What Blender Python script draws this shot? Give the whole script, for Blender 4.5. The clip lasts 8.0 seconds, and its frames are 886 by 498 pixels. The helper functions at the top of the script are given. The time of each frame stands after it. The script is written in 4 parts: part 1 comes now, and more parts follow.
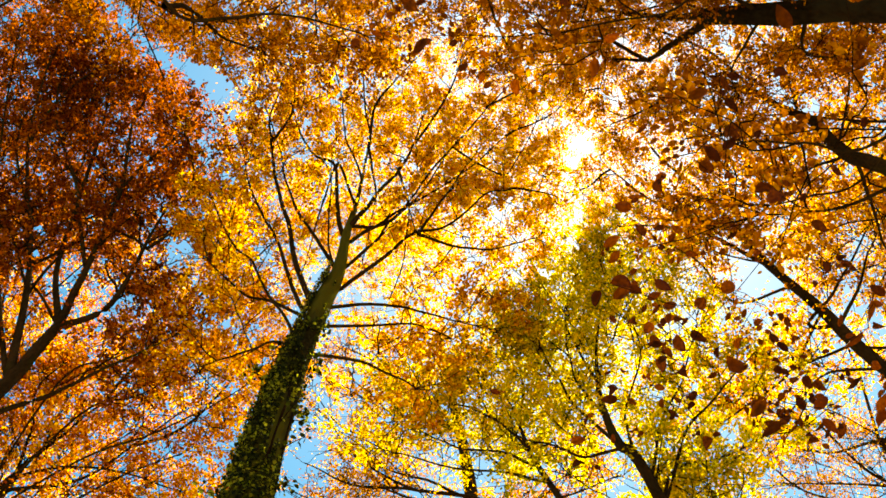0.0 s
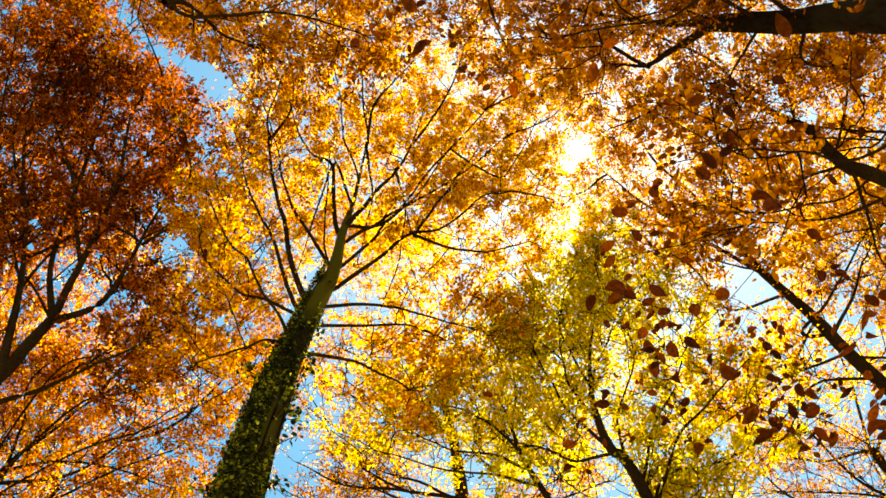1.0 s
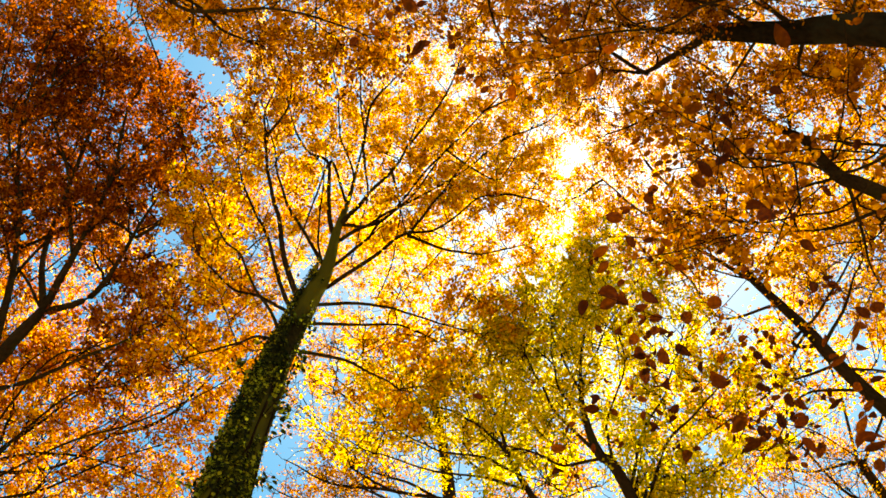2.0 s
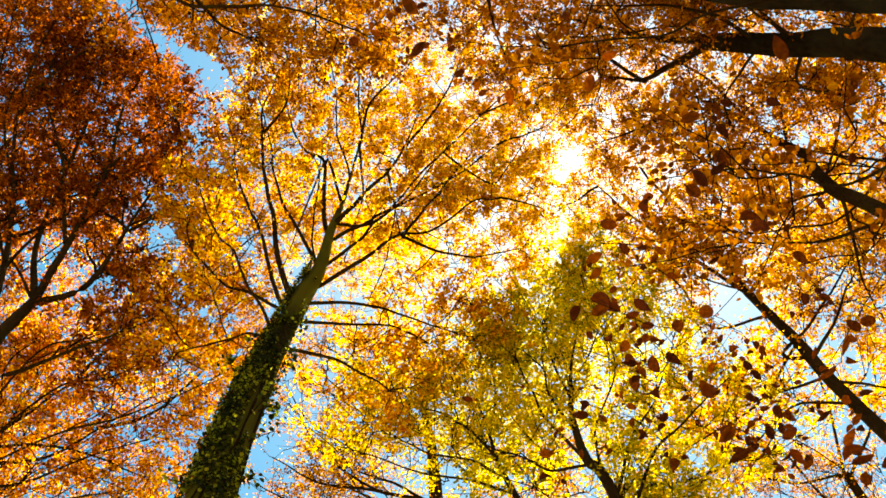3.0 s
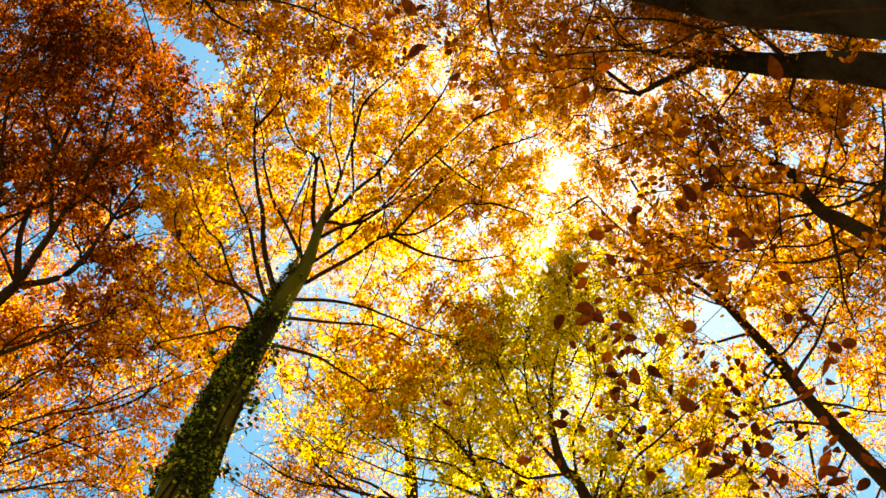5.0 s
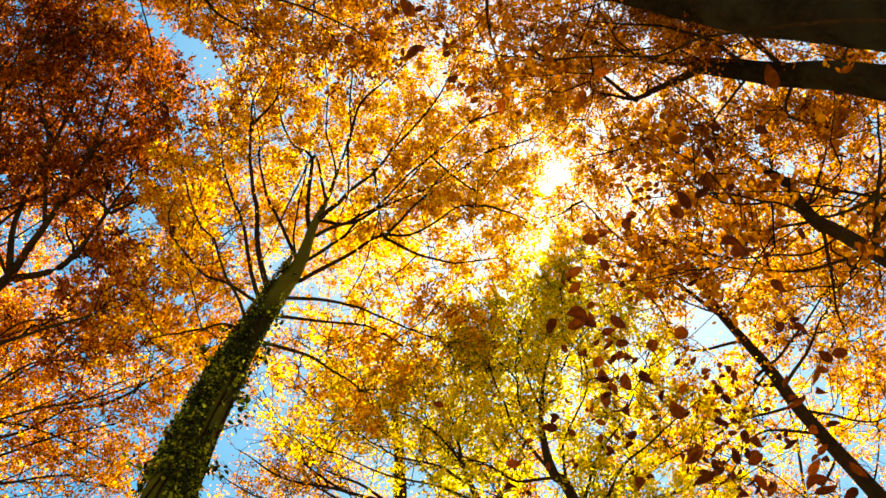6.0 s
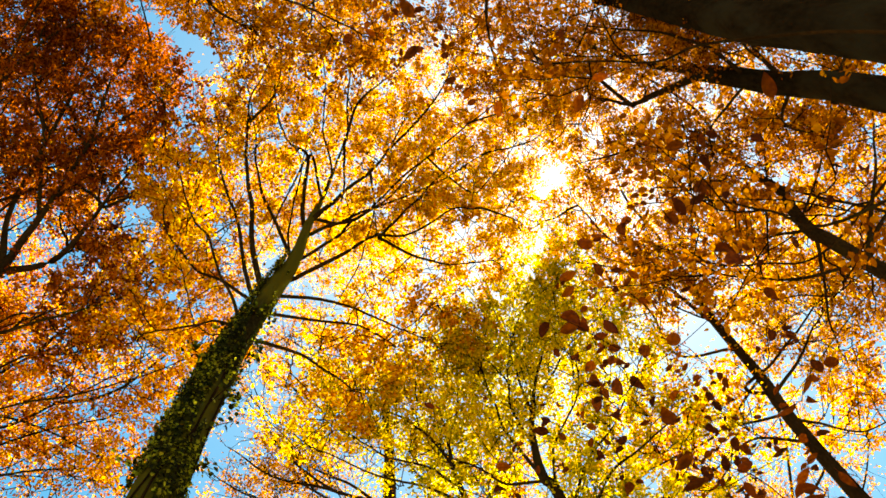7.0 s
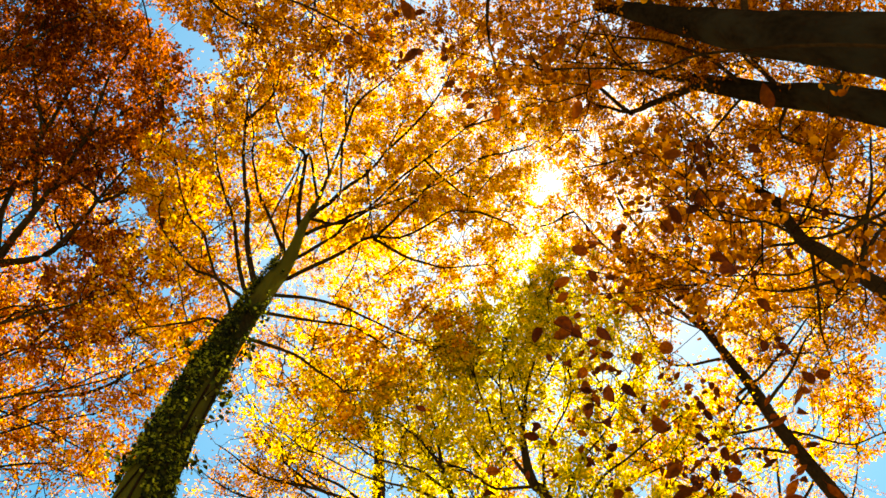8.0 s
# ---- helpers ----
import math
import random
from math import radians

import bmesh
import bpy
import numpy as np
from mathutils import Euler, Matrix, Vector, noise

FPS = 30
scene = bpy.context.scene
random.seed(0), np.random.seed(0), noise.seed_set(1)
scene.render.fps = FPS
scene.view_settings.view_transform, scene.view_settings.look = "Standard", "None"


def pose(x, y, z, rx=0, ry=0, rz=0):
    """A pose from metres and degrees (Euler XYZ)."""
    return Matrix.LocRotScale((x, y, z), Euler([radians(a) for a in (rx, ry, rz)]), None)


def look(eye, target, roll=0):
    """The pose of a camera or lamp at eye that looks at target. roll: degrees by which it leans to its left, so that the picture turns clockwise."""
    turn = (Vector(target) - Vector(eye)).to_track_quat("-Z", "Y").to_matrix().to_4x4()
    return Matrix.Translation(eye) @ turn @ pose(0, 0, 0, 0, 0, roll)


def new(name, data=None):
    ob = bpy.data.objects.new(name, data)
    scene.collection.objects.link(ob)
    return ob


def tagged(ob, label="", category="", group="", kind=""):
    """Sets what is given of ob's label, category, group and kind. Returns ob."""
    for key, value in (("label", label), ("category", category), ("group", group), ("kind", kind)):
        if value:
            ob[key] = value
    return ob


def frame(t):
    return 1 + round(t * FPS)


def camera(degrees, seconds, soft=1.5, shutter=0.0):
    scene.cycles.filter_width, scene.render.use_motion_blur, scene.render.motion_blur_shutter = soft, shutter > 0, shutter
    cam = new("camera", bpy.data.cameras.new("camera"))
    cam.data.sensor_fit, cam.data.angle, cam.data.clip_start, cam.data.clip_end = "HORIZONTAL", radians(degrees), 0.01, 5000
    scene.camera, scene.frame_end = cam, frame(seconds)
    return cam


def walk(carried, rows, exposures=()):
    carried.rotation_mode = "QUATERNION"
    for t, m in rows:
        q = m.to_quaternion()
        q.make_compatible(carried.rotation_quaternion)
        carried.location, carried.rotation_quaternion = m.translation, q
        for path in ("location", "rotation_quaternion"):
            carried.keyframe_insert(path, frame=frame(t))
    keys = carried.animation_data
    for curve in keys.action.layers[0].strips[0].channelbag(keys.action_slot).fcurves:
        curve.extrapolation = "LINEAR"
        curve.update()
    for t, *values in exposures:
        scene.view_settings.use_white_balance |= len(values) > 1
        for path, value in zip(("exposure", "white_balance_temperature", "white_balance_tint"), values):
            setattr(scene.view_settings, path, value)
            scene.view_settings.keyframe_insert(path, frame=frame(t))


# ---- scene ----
cam = camera(50.0, 8.0, soft=1.6)
walk(cam, [
    (0, pose(0, 0, 1.6, 164.67, 2.10, 7.62)),
    (0.5, pose(0, 0, 1.6, 164.71, 2.06, 7.11)),
    (1, pose(0, 0, 1.6, 164.72, 2.06, 6.47)),
    (1.5, pose(0, 0, 1.6, 164.72, 2.05, 5.73)),
    (3, pose(0, 0, 1.6, 164.80, 1.97, 3.30)),
    (3.5, pose(0, 0, 1.6, 164.82, 1.96, 2.49)),
    (4, pose(0, 0, 1.6, 164.83, 1.96, 1.72)),
    (4.5, pose(0, 0, 1.6, 164.85, 1.97, 1.08)),
    (6, pose(0, 0, 1.6, 164.93, 2.03, -0.79)),
    (6.5, pose(0, 0, 1.6, 164.93, 2.07, -1.35)),
    (7, pose(0, 0, 1.6, 164.97, 2.05, -2.02)),
    (7.5, pose(0, 0, 1.6, 165.02, 2.02, -2.78)),
    (8, pose(0, 0, 1.6, 165.10, 1.97, -3.45)),
], exposures=[(0, 2.6, 9500, -1), (8, 2.6, 9500, -1)])

# ---- light: a high sun through the canopy, and a clear sky ----
SUN_HEIGHT, SUN_TURN = 75.9, 41.5   # degrees over the horizon, degrees from +y towards +x
sun_way = Vector((math.sin(radians(SUN_TURN)) * math.cos(radians(SUN_HEIGHT)),
                  math.cos(radians(SUN_TURN)) * math.cos(radians(SUN_HEIGHT)), math.sin(radians(SUN_HEIGHT))))
world = bpy.data.worlds.new("sky")
scene.world = world
world.use_nodes = True
sky = world.node_tree.nodes.new("ShaderNodeTexSky")
sky.sky_type, sky.sun_disc = "NISHITA", False
sky.sun_elevation, sky.sun_rotation = radians(SUN_HEIGHT), radians(SUN_TURN)
sky.air_density, sky.dust_density, sky.ozone_density = 1.0, 0.3, 0.6
clear = world.node_tree.nodes.new("ShaderNodeHueSaturation")   # the clear turquoise blue of the day
clear.inputs["Hue"].default_value, clear.inputs["Saturation"].default_value = 0.486, 1.46
world.node_tree.links.new(sky.outputs[0], clear.inputs["Color"])
world.node_tree.links.new(clear.outputs[0], world.node_tree.nodes["Background"].inputs[0])
world.node_tree.nodes["Background"].inputs[1].default_value = 0.055
sun_data = bpy.data.lights.new("sun", "SUN")
sun_data.energy, sun_data.angle, sun_data.color = 5.0, radians(0.5), (1.0, 0.93, 0.8)
sun = new("sun", sun_data)
sun.matrix_world = look(sun_way * 60, (0, 0, 0))


# ---- materials ----
def material(name):
    m = bpy.data.materials.new(name)
    m.use_nodes = True
    m.node_tree.nodes.clear()
    return m, m.node_tree.nodes, m.node_tree.links


def ramp(nodes, stops):
    r = nodes.new("ShaderNodeValToRGB")
    while len(r.color_ramp.elements) < len(stops):
        r.color_ramp.elements.new(0.5)
    for e, (p, c) in zip(r.color_ramp.elements, stops):
        e.position, e.color = p, (*c, 1)
    return r


def leaf_material(name, colours, passing=0.7, single=False):
    """Thin autumn leaf: matt reflection, light let through, a faint waxy gloss; its tint differs from leaf to leaf and from bough to bough."""
    m, nodes, links = material(name)
    out = nodes.new("ShaderNodeOutputMaterial")
    place = nodes.new("ShaderNodeNewGeometry")
    coords = nodes.new("ShaderNodeTexCoord")
    patch = nodes.new("ShaderNodeTexNoise")
    patch.inputs["Scale"].default_value, patch.inputs["Detail"].default_value = 0.55, 3.0
    links.new(coords.outputs["Object"], patch.inputs["Vector"])
    spread = nodes.new("ShaderNodeMapRange")
    spread.inputs["From Min"].default_value, spread.inputs["From Max"].default_value = 0.3, 0.7
    links.new(patch.outputs["Fac"], spread.inputs["Value"])
    blotch = nodes.new("ShaderNodeTexNoise")
    blotch.inputs["Scale"].default_value, blotch.inputs["Detail"].default_value = 4.5, 1.0
    links.new(coords.outputs["Object"], blotch.inputs["Vector"])
    tuft = nodes.new("ShaderNodeMapRange")
    tuft.inputs["From Min"].default_value, tuft.inputs["From Max"].default_value = 0.3, 0.7
    links.new(blotch.outputs["Fac"], tuft.inputs["Value"])
    wide = nodes.new("ShaderNodeMix")
    wide.inputs["Factor"].default_value = 0.5
    links.new(spread.outputs[0], wide.inputs["A"])
    links.new(tuft.outputs[0], wide.inputs["B"])
    mean = nodes.new("ShaderNodeMix")
    mean.inputs["Factor"].default_value = 0.5
    links.new(wide.outputs[0], mean.inputs["A"])
    if single:
        own = nodes.new("ShaderNodeObjectInfo")
        links.new(own.outputs["Random"], mean.inputs["B"])
    else:
        links.new(place.outputs["Random Per Island"], mean.inputs["B"])
    pick = nodes.new("ShaderNodeMapRange")
    pick.inputs["From Min"].default_value, pick.inputs["From Max"].default_value = 0.2, 0.8
    links.new(mean.outputs[0], pick.inputs["Value"])
    n = len(colours)
    tint = ramp(nodes, [((k + 0.5) / n, c) for k, c in enumerate(colours)])
    links.new(pick.outputs[0], tint.inputs[0])
    speck = nodes.new("ShaderNodeTexNoise")
    speck.inputs["Scale"].default_value, speck.inputs["Detail"].default_value = 45.0, 4.0
    links.new(coords.outputs["Object"], speck.inputs["Vector"])
    shade = nodes.new("ShaderNodeMapRange")
    shade.inputs["To Min"].default_value, shade.inputs["To Max"].default_value = 0.65, 1.15
    links.new(speck.outputs["Fac"], shade.inputs["Value"])
    mult = nodes.new("ShaderNodeVectorMath")
    mult.operation = "SCALE"
    links.new(tint.outputs[0], mult.inputs[0])
    links.new(shade.outputs[0], mult.inputs["Scale"])
    matt, thin, gloss = nodes.new("ShaderNodeBsdfDiffuse"), nodes.new("ShaderNodeBsdfTranslucent"), nodes.new("ShaderNodeBsdfGlossy")
    gloss.inputs["Roughness"].default_value = 0.45
    gloss.inputs["Color"].default_value = (0.8, 0.8, 0.8, 1)
    links.new(mult.outputs[0], matt.inputs["Color"])
    links.new(mult.outputs[0], thin.inputs["Color"])
    both, waxy = nodes.new("ShaderNodeMixShader"), nodes.new("ShaderNodeMixShader")
    both.inputs[0].default_value, waxy.inputs[0].default_value = passing, 0.006
    links.new(matt.outputs[0], both.inputs[1])
    links.new(thin.outputs[0], both.inputs[2])
    links.new(both.outputs[0], waxy.inputs[1])
    links.new(gloss.outputs[0], waxy.inputs[2])
    links.new(waxy.outputs[0], out.inputs[0])
    return m


def bark_material(name, dark, light, green=(0.02, 0.022, 0.005), moss=0.0, scale=9.0):
    m, nodes, links = material(name)
    out, bsdf = nodes.new("ShaderNodeOutputMaterial"), nodes.new("ShaderNodeBsdfPrincipled")
    coords, stretch = nodes.new("ShaderNodeTexCoord"), nodes.new("ShaderNodeMapping")
    stretch.inputs["Scale"].default_value = (1.0, 1.0, 0.35)
    links.new(coords.outputs["Object"], stretch.inputs["Vector"])
    fine, broad, mossy = (nodes.new("ShaderNodeTexNoise") for _ in range(3))
    fine.inputs["Scale"].default_value, fine.inputs["Detail"].default_value = scale * 3, 8.0
    broad.inputs["Scale"].default_value, broad.inputs["Detail"].default_value = scale * 0.35, 5.0
    mossy.inputs["Scale"].default_value, mossy.inputs["Detail"].default_value = 1.7, 6.0
    for tex in (fine, broad, mossy):
        links.new(stretch.outputs[0], tex.inputs["Vector"])
    add = nodes.new("ShaderNodeMath")
    add.operation = "ADD"
    links.new(fine.outputs["Fac"], add.inputs[0])
    links.new(broad.outputs["Fac"], add.inputs[1])
    span = nodes.new("ShaderNodeMapRange")
    span.inputs["From Min"].default_value, span.inputs["From Max"].default_value = 0.65, 1.35
    links.new(add.outputs[0], span.inputs["Value"])
    tint = ramp(nodes, [(0.0, dark), (1.0, light)])
    links.new(span.outputs[0], tint.inputs[0])
    cover = nodes.new("ShaderNodeMapRange")
    cover.inputs["From Min"].default_value, cover.inputs["From Max"].default_value = 0.62 - 0.3 * moss, 0.72 - 0.3 * moss
    cover.inputs["To Max"].default_value = 0.85 if moss else 0.0
    links.new(mossy.outputs["Fac"], cover.inputs["Value"])
    mix = nodes.new("ShaderNodeMix")
    mix.data_type = "RGBA"
    mix.inputs["B"].default_value = (*green, 1)
    for a, b in ((cover.outputs[0], 0), (tint.outputs[0], 6)):
        links.new(a, mix.inputs[b])
    mix.inputs[7].default_value = (*green, 1)
    links.new(mix.outputs[2], bsdf.inputs["Base Color"])
    bsdf.inputs["Roughness"].default_value, bsdf.inputs["Specular IOR Level"].default_value = 0.95, 0.0
    bump = nodes.new("ShaderNodeBump")
    bump.inputs["Strength"].default_value, bump.inputs["Distance"].default_value = 0.6, 0.03
    links.new(add.outputs[0], bump.inputs["Height"])
    links.new(bump.outputs[0], bsdf.inputs["Normal"])
    links.new(bsdf.outputs[0], out.inputs[0])
    return m


# bark and twigs far below beech grey: backlit silhouette shade is in the colours
BARK = bark_material("bark_brown_silhouette", (0.008, 0.0055, 0.0025), (0.032, 0.021, 0.010), moss=0.15)
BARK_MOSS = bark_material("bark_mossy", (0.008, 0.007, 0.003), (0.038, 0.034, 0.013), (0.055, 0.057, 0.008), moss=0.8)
# lichened bark, toned nearly black to carry the shade under the closed canopy
BARK_LICHEN_SHADED = bark_material("bark_lichen_shaded", (0.004, 0.0035, 0.002), (0.020, 0.015, 0.008), (0.018, 0.017, 0.010), moss=0.35, scale=5)
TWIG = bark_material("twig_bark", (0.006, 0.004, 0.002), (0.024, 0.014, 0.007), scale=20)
LEAF_RUST = leaf_material("leaf_rust", [(0.080, 0.011, 0.001), (0.165, 0.029, 0.001), (0.28, 0.060, 0.002), (0.44, 0.125, 0.004)])
LEAF_GOLD = leaf_material("leaf_gold", [(0.24, 0.062, 0.001), (0.49, 0.170, 0.002), (0.66, 0.285, 0.003), (0.78, 0.43, 0.004), (0.84, 0.58, 0.008)])
LEAF_ORANGE = leaf_material("leaf_orange", [(0.23, 0.053, 0.001), (0.53, 0.18, 0.002), (0.72, 0.35, 0.003), (0.82, 0.54, 0.006)])
LEAF_BROWN = leaf_material("leaf_brown_orange", [(0.15, 0.035, 0.001), (0.34, 0.104, 0.002), (0.53, 0.215, 0.003), (0.70, 0.37, 0.008)])
LEAF_LIME = leaf_material("leaf_yellow_green", [(0.20, 0.185, 0.001), (0.50, 0.425, 0.002), (0.73, 0.55, 0.003), (0.85, 0.61, 0.006)], passing=0.72)
LEAF_COPPER = leaf_material("leaf_copper", [(0.23, 0.037, 0.001), (0.48, 0.122, 0.002), (0.68, 0.265, 0.003), (0.81, 0.47, 0.006)])
LEAF_AMBER = leaf_material("leaf_amber", [(0.16, 0.115, 0.001), (0.38, 0.28, 0.002), (0.60, 0.41, 0.003), (0.78, 0.50, 0.005)], passing=0.68)
LEAF_RUSSET = leaf_material("leaf_russet", [(0.11, 0.026, 0.001), (0.24, 0.066, 0.001), (0.40, 0.135, 0.002), (0.55, 0.235, 0.003)], passing=0.45)
# ivy green with light painted in: shaded dark stops, last stop for sunlit flecks
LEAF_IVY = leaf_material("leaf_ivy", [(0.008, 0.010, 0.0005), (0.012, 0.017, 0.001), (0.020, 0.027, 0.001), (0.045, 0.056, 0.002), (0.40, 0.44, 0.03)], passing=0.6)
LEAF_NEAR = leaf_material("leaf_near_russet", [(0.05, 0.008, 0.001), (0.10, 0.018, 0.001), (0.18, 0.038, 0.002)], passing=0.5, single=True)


def ground_material():
    m, nodes, links = material("leaf_litter")
    out, bsdf = nodes.new("ShaderNodeOutputMaterial"), nodes.new("ShaderNodeBsdfPrincipled")
    coords, cells, broad = nodes.new("ShaderNodeTexCoord"), nodes.new("ShaderNodeTexVoronoi"), nodes.new("ShaderNodeTexNoise")
    cells.inputs["Scale"].default_value, broad.inputs["Scale"].default_value = 14.0, 0.4
    links.new(coords.outputs["Object"], cells.inputs["Vector"])
    links.new(coords.outputs["Object"], broad.inputs["Vector"])
    tone = nodes.new("ShaderNodeSeparateColor")
    links.new(cells.outputs["Color"], tone.inputs[0])
    tint = ramp(nodes, [(0.0, (0.07, 0.042, 0.022)), (0.5, (0.20, 0.118, 0.055)), (1.0, (0.38, 0.25, 0.12))])
    mean = nodes.new("ShaderNodeMix")
    mean.inputs["Factor"].default_value = 0.35
    links.new(tone.outputs[0], mean.inputs["A"])
    links.new(broad.outputs["Fac"], mean.inputs["B"])
    links.new(mean.outputs[0], tint.inputs[0])
    links.new(tint.outputs[0], bsdf.inputs["Base Color"])
    bsdf.inputs["Roughness"].default_value = 0.9
    bump = nodes.new("ShaderNodeBump")
    bump.inputs["Distance"].default_value = 0.03
    links.new(cells.outputs["Distance"], bump.inputs["Height"])
    links.new(bump.outputs[0], bsdf.inputs["Normal"])
    links.new(bsdf.outputs[0], out.inputs[0])
    return m


# ---- ground: one sheet out to the horizon, finer and uneven near the trees ----
def build_ground():
    rng = np.random.default_rng(3)
    rings = [0.0] + [0.8 * 1.21 ** k for k in range(44)]
    verts, faces, n = [(0, 0, 0)], [], 48
    for k, r in enumerate(rings[1:]):
        for a in range(n):
            w = 2 * math.pi * a / n
            p = Vector((r * math.cos(w), r * math.sin(w), 0))
            p.z = 0.10 * noise.noise(p * 0.35) * min(1.0, 40 / (r + 1)) if r > 1.0 else 0.0
            verts.append(p)
    for a in range(n):
        faces.append((0, 1 + a, 1 + (a + 1) % n))
    for k in range(len(rings) - 2):
        for a in range(n):
            i, j = 1 + k * n + a, 1 + k * n + (a + 1) % n
            faces.append((i, i + n, j + n, j))
    me = bpy.data.meshes.new("ground")
    me.from_pydata(verts, [], faces)
    me.materials.append(ground_material())
    me.polygons.foreach_set("use_smooth", [True] * len(faces))
    ob = new("ground", me)
    tagged(ob, "brown forest floor covered with fallen autumn leaves", "ground", kind="structure")


build_ground()


# ---- tubes and leaves ----
def mesh_object(name, verts, faces, mat, parent=None, label="", smooth=True, kind=""):
    """One mesh object from arrays of corners and of faces with equally many sides."""
    verts, faces = np.asarray(verts, np.float32).reshape(-1, 3), np.asarray(faces, np.int32)
    me = bpy.data.meshes.new(name)
    me.vertices.add(len(verts))
    me.vertices.foreach_set("co", verts.ravel())
    sides = faces.shape[1]
    me.loops.add(faces.size)
    me.loops.foreach_set("vertex_index", faces.ravel())
    me.polygons.add(len(faces))
    me.polygons.foreach_set("loop_start", np.arange(0, faces.size, sides, dtype=np.int32))
    me.polygons.foreach_set("loop_total", np.full(len(faces), sides, np.int32))
    me.update(calc_edges=True)
    me.polygons.foreach_set("use_smooth", np.full(len(faces), smooth))
    me.materials.append(mat)
    ob = new(name, me)
    ob.parent = parent
    return tagged(ob, label, kind=kind)


def smooth_line(nodes, steps):
    """A Catmull-Rom line through the nodes, with so many steps between two of them."""
    p = np.asarray(nodes, float)
    p = np.vstack([2 * p[0] - p[1], p, 2 * p[-1] - p[-2]])
    t = np.linspace(0, 1, steps, endpoint=False)[:, None]
    rows = [0.5 * (2 * b + (c - a) * t + (2 * a - 5 * b + 4 * c - d) * t**2 + (3 * b - a - 3 * c + d) * t**3)
            for a, b, c, d in zip(p[:-3], p[1:-2], p[2:-1], p[3:])]
    return np.vstack([*rows, p[-2]])


def tubes(lines, radii, sides):
    """Tapered round tubes: lines (count, nodes, 3), radii (count, nodes)."""
    lines, radii = np.asarray(lines, float), np.asarray(radii, float)
    way = np.gradient(lines, axis=1)
    way /= np.linalg.norm(way, axis=2, keepdims=True) + 1e-9
    aside = np.cross(way, np.where(np.abs(way[..., 2:]) > 0.9, (1.0, 0, 0), (0, 0, 1.0)))
    aside /= np.linalg.norm(aside, axis=2, keepdims=True) + 1e-9
    above = np.cross(way, aside)
    w = np.arange(sides) * 2 * math.pi / sides
    ring = aside[:, :, None] * np.cos(w)[:, None] + above[:, :, None] * np.sin(w)[:, None]
    verts = lines[:, :, None] + ring * radii[:, :, None, None]
    count, nodes = lines.shape[:2]
    i = np.arange(count * nodes * sides).reshape(count, nodes, sides)
    a, b = i[:, :-1], i[:, 1:]
    faces = np.stack([a, np.roll(a, -1, 2), np.roll(b, -1, 2), b], -1).reshape(-1, 4)
    return verts.reshape(-1, 3), faces


def rough_trunk(line, radii, sides, seed, swell):
    """A trunk whose outline is uneven: flutes, knots and a swelling at the root."""
    verts, faces = tubes([line], [radii], sides)
    centre = np.repeat(line, sides, axis=0)
    off = verts - centre
    for k, (v, c) in enumerate(zip(verts, centre)):
        q = Vector((off[k][0] * 4, off[k][1] * 4, v[2] * 0.5)) + Vector((seed * 7.3, 0, 0))
        off[k] *= 1 + 0.16 * noise.noise(q) + 0.07 * noise.noise(q * 3.1) + swell * math.exp(-max(v[2], 0) / 0.5)
    return centre + off, faces


def leaf_cards(centre, ahead, normal, length, width, fold, round_edge=True):
    """Small leaves folded along the midrib: egg-shaped with six corners where they are large, pointed with four where they are tiny."""
    ahead = ahead / (np.linalg.norm(ahead, axis=1, keepdims=True) + 1e-9)
    side = np.cross(normal, ahead)
    side /= np.linalg.norm(side, axis=1, keepdims=True) + 1e-9
    up = np.cross(ahead, side)
    l, w, f = length[:, None], width[:, None], fold[:, None]
    if round_edge:
        low, high = centre - ahead * l * 0.22, centre + ahead * l * 0.17
        verts = np.stack([centre - ahead * l * 0.5, low + side * w * 0.46 + up * w * f, high + side * w * 0.42 + up * w * f * 0.8,
                          centre + ahead * l * 0.5, high - side * w * 0.42 + up * w * f * 0.8, low - side * w * 0.46 + up * w * f], 1)
        i = np.arange(len(centre))[:, None] * 6
        return verts.reshape(-1, 3), np.concatenate([i + (0, 1, 2, 3), i + (0, 3, 4, 5)], 1).reshape(-1, 4)
    mid = centre - ahead * l * 0.05
    verts = np.stack([centre - ahead * l * 0.5, mid + side * w * 0.6 + up * w * f, centre + ahead * l * 0.5, mid - side * w * 0.6 + up * w * f], 1)
    i = np.arange(len(centre))[:, None] * 4
    return verts.reshape(-1, 3), np.concatenate([i + (0, 1, 2), i + (0, 2, 3)], 1).reshape(-1, 3)


def overhead(places):
    """Where the lines from the clearing's middle to many places cross the level ten metres above it."""
    off = np.atleast_2d(places) - CLEARING
    return off[:, :2] * 10 / np.maximum(off[:, 2:], 0.5)


def in_gap(p):
    """Whether a place lies in one of the clear shafts that the crowns leave between them."""
    at = overhead(p)[0]
    return any((at[0] - x) ** 2 + (at[1] - y) ** 2 < r * r for x, y, r in SHAFTS)


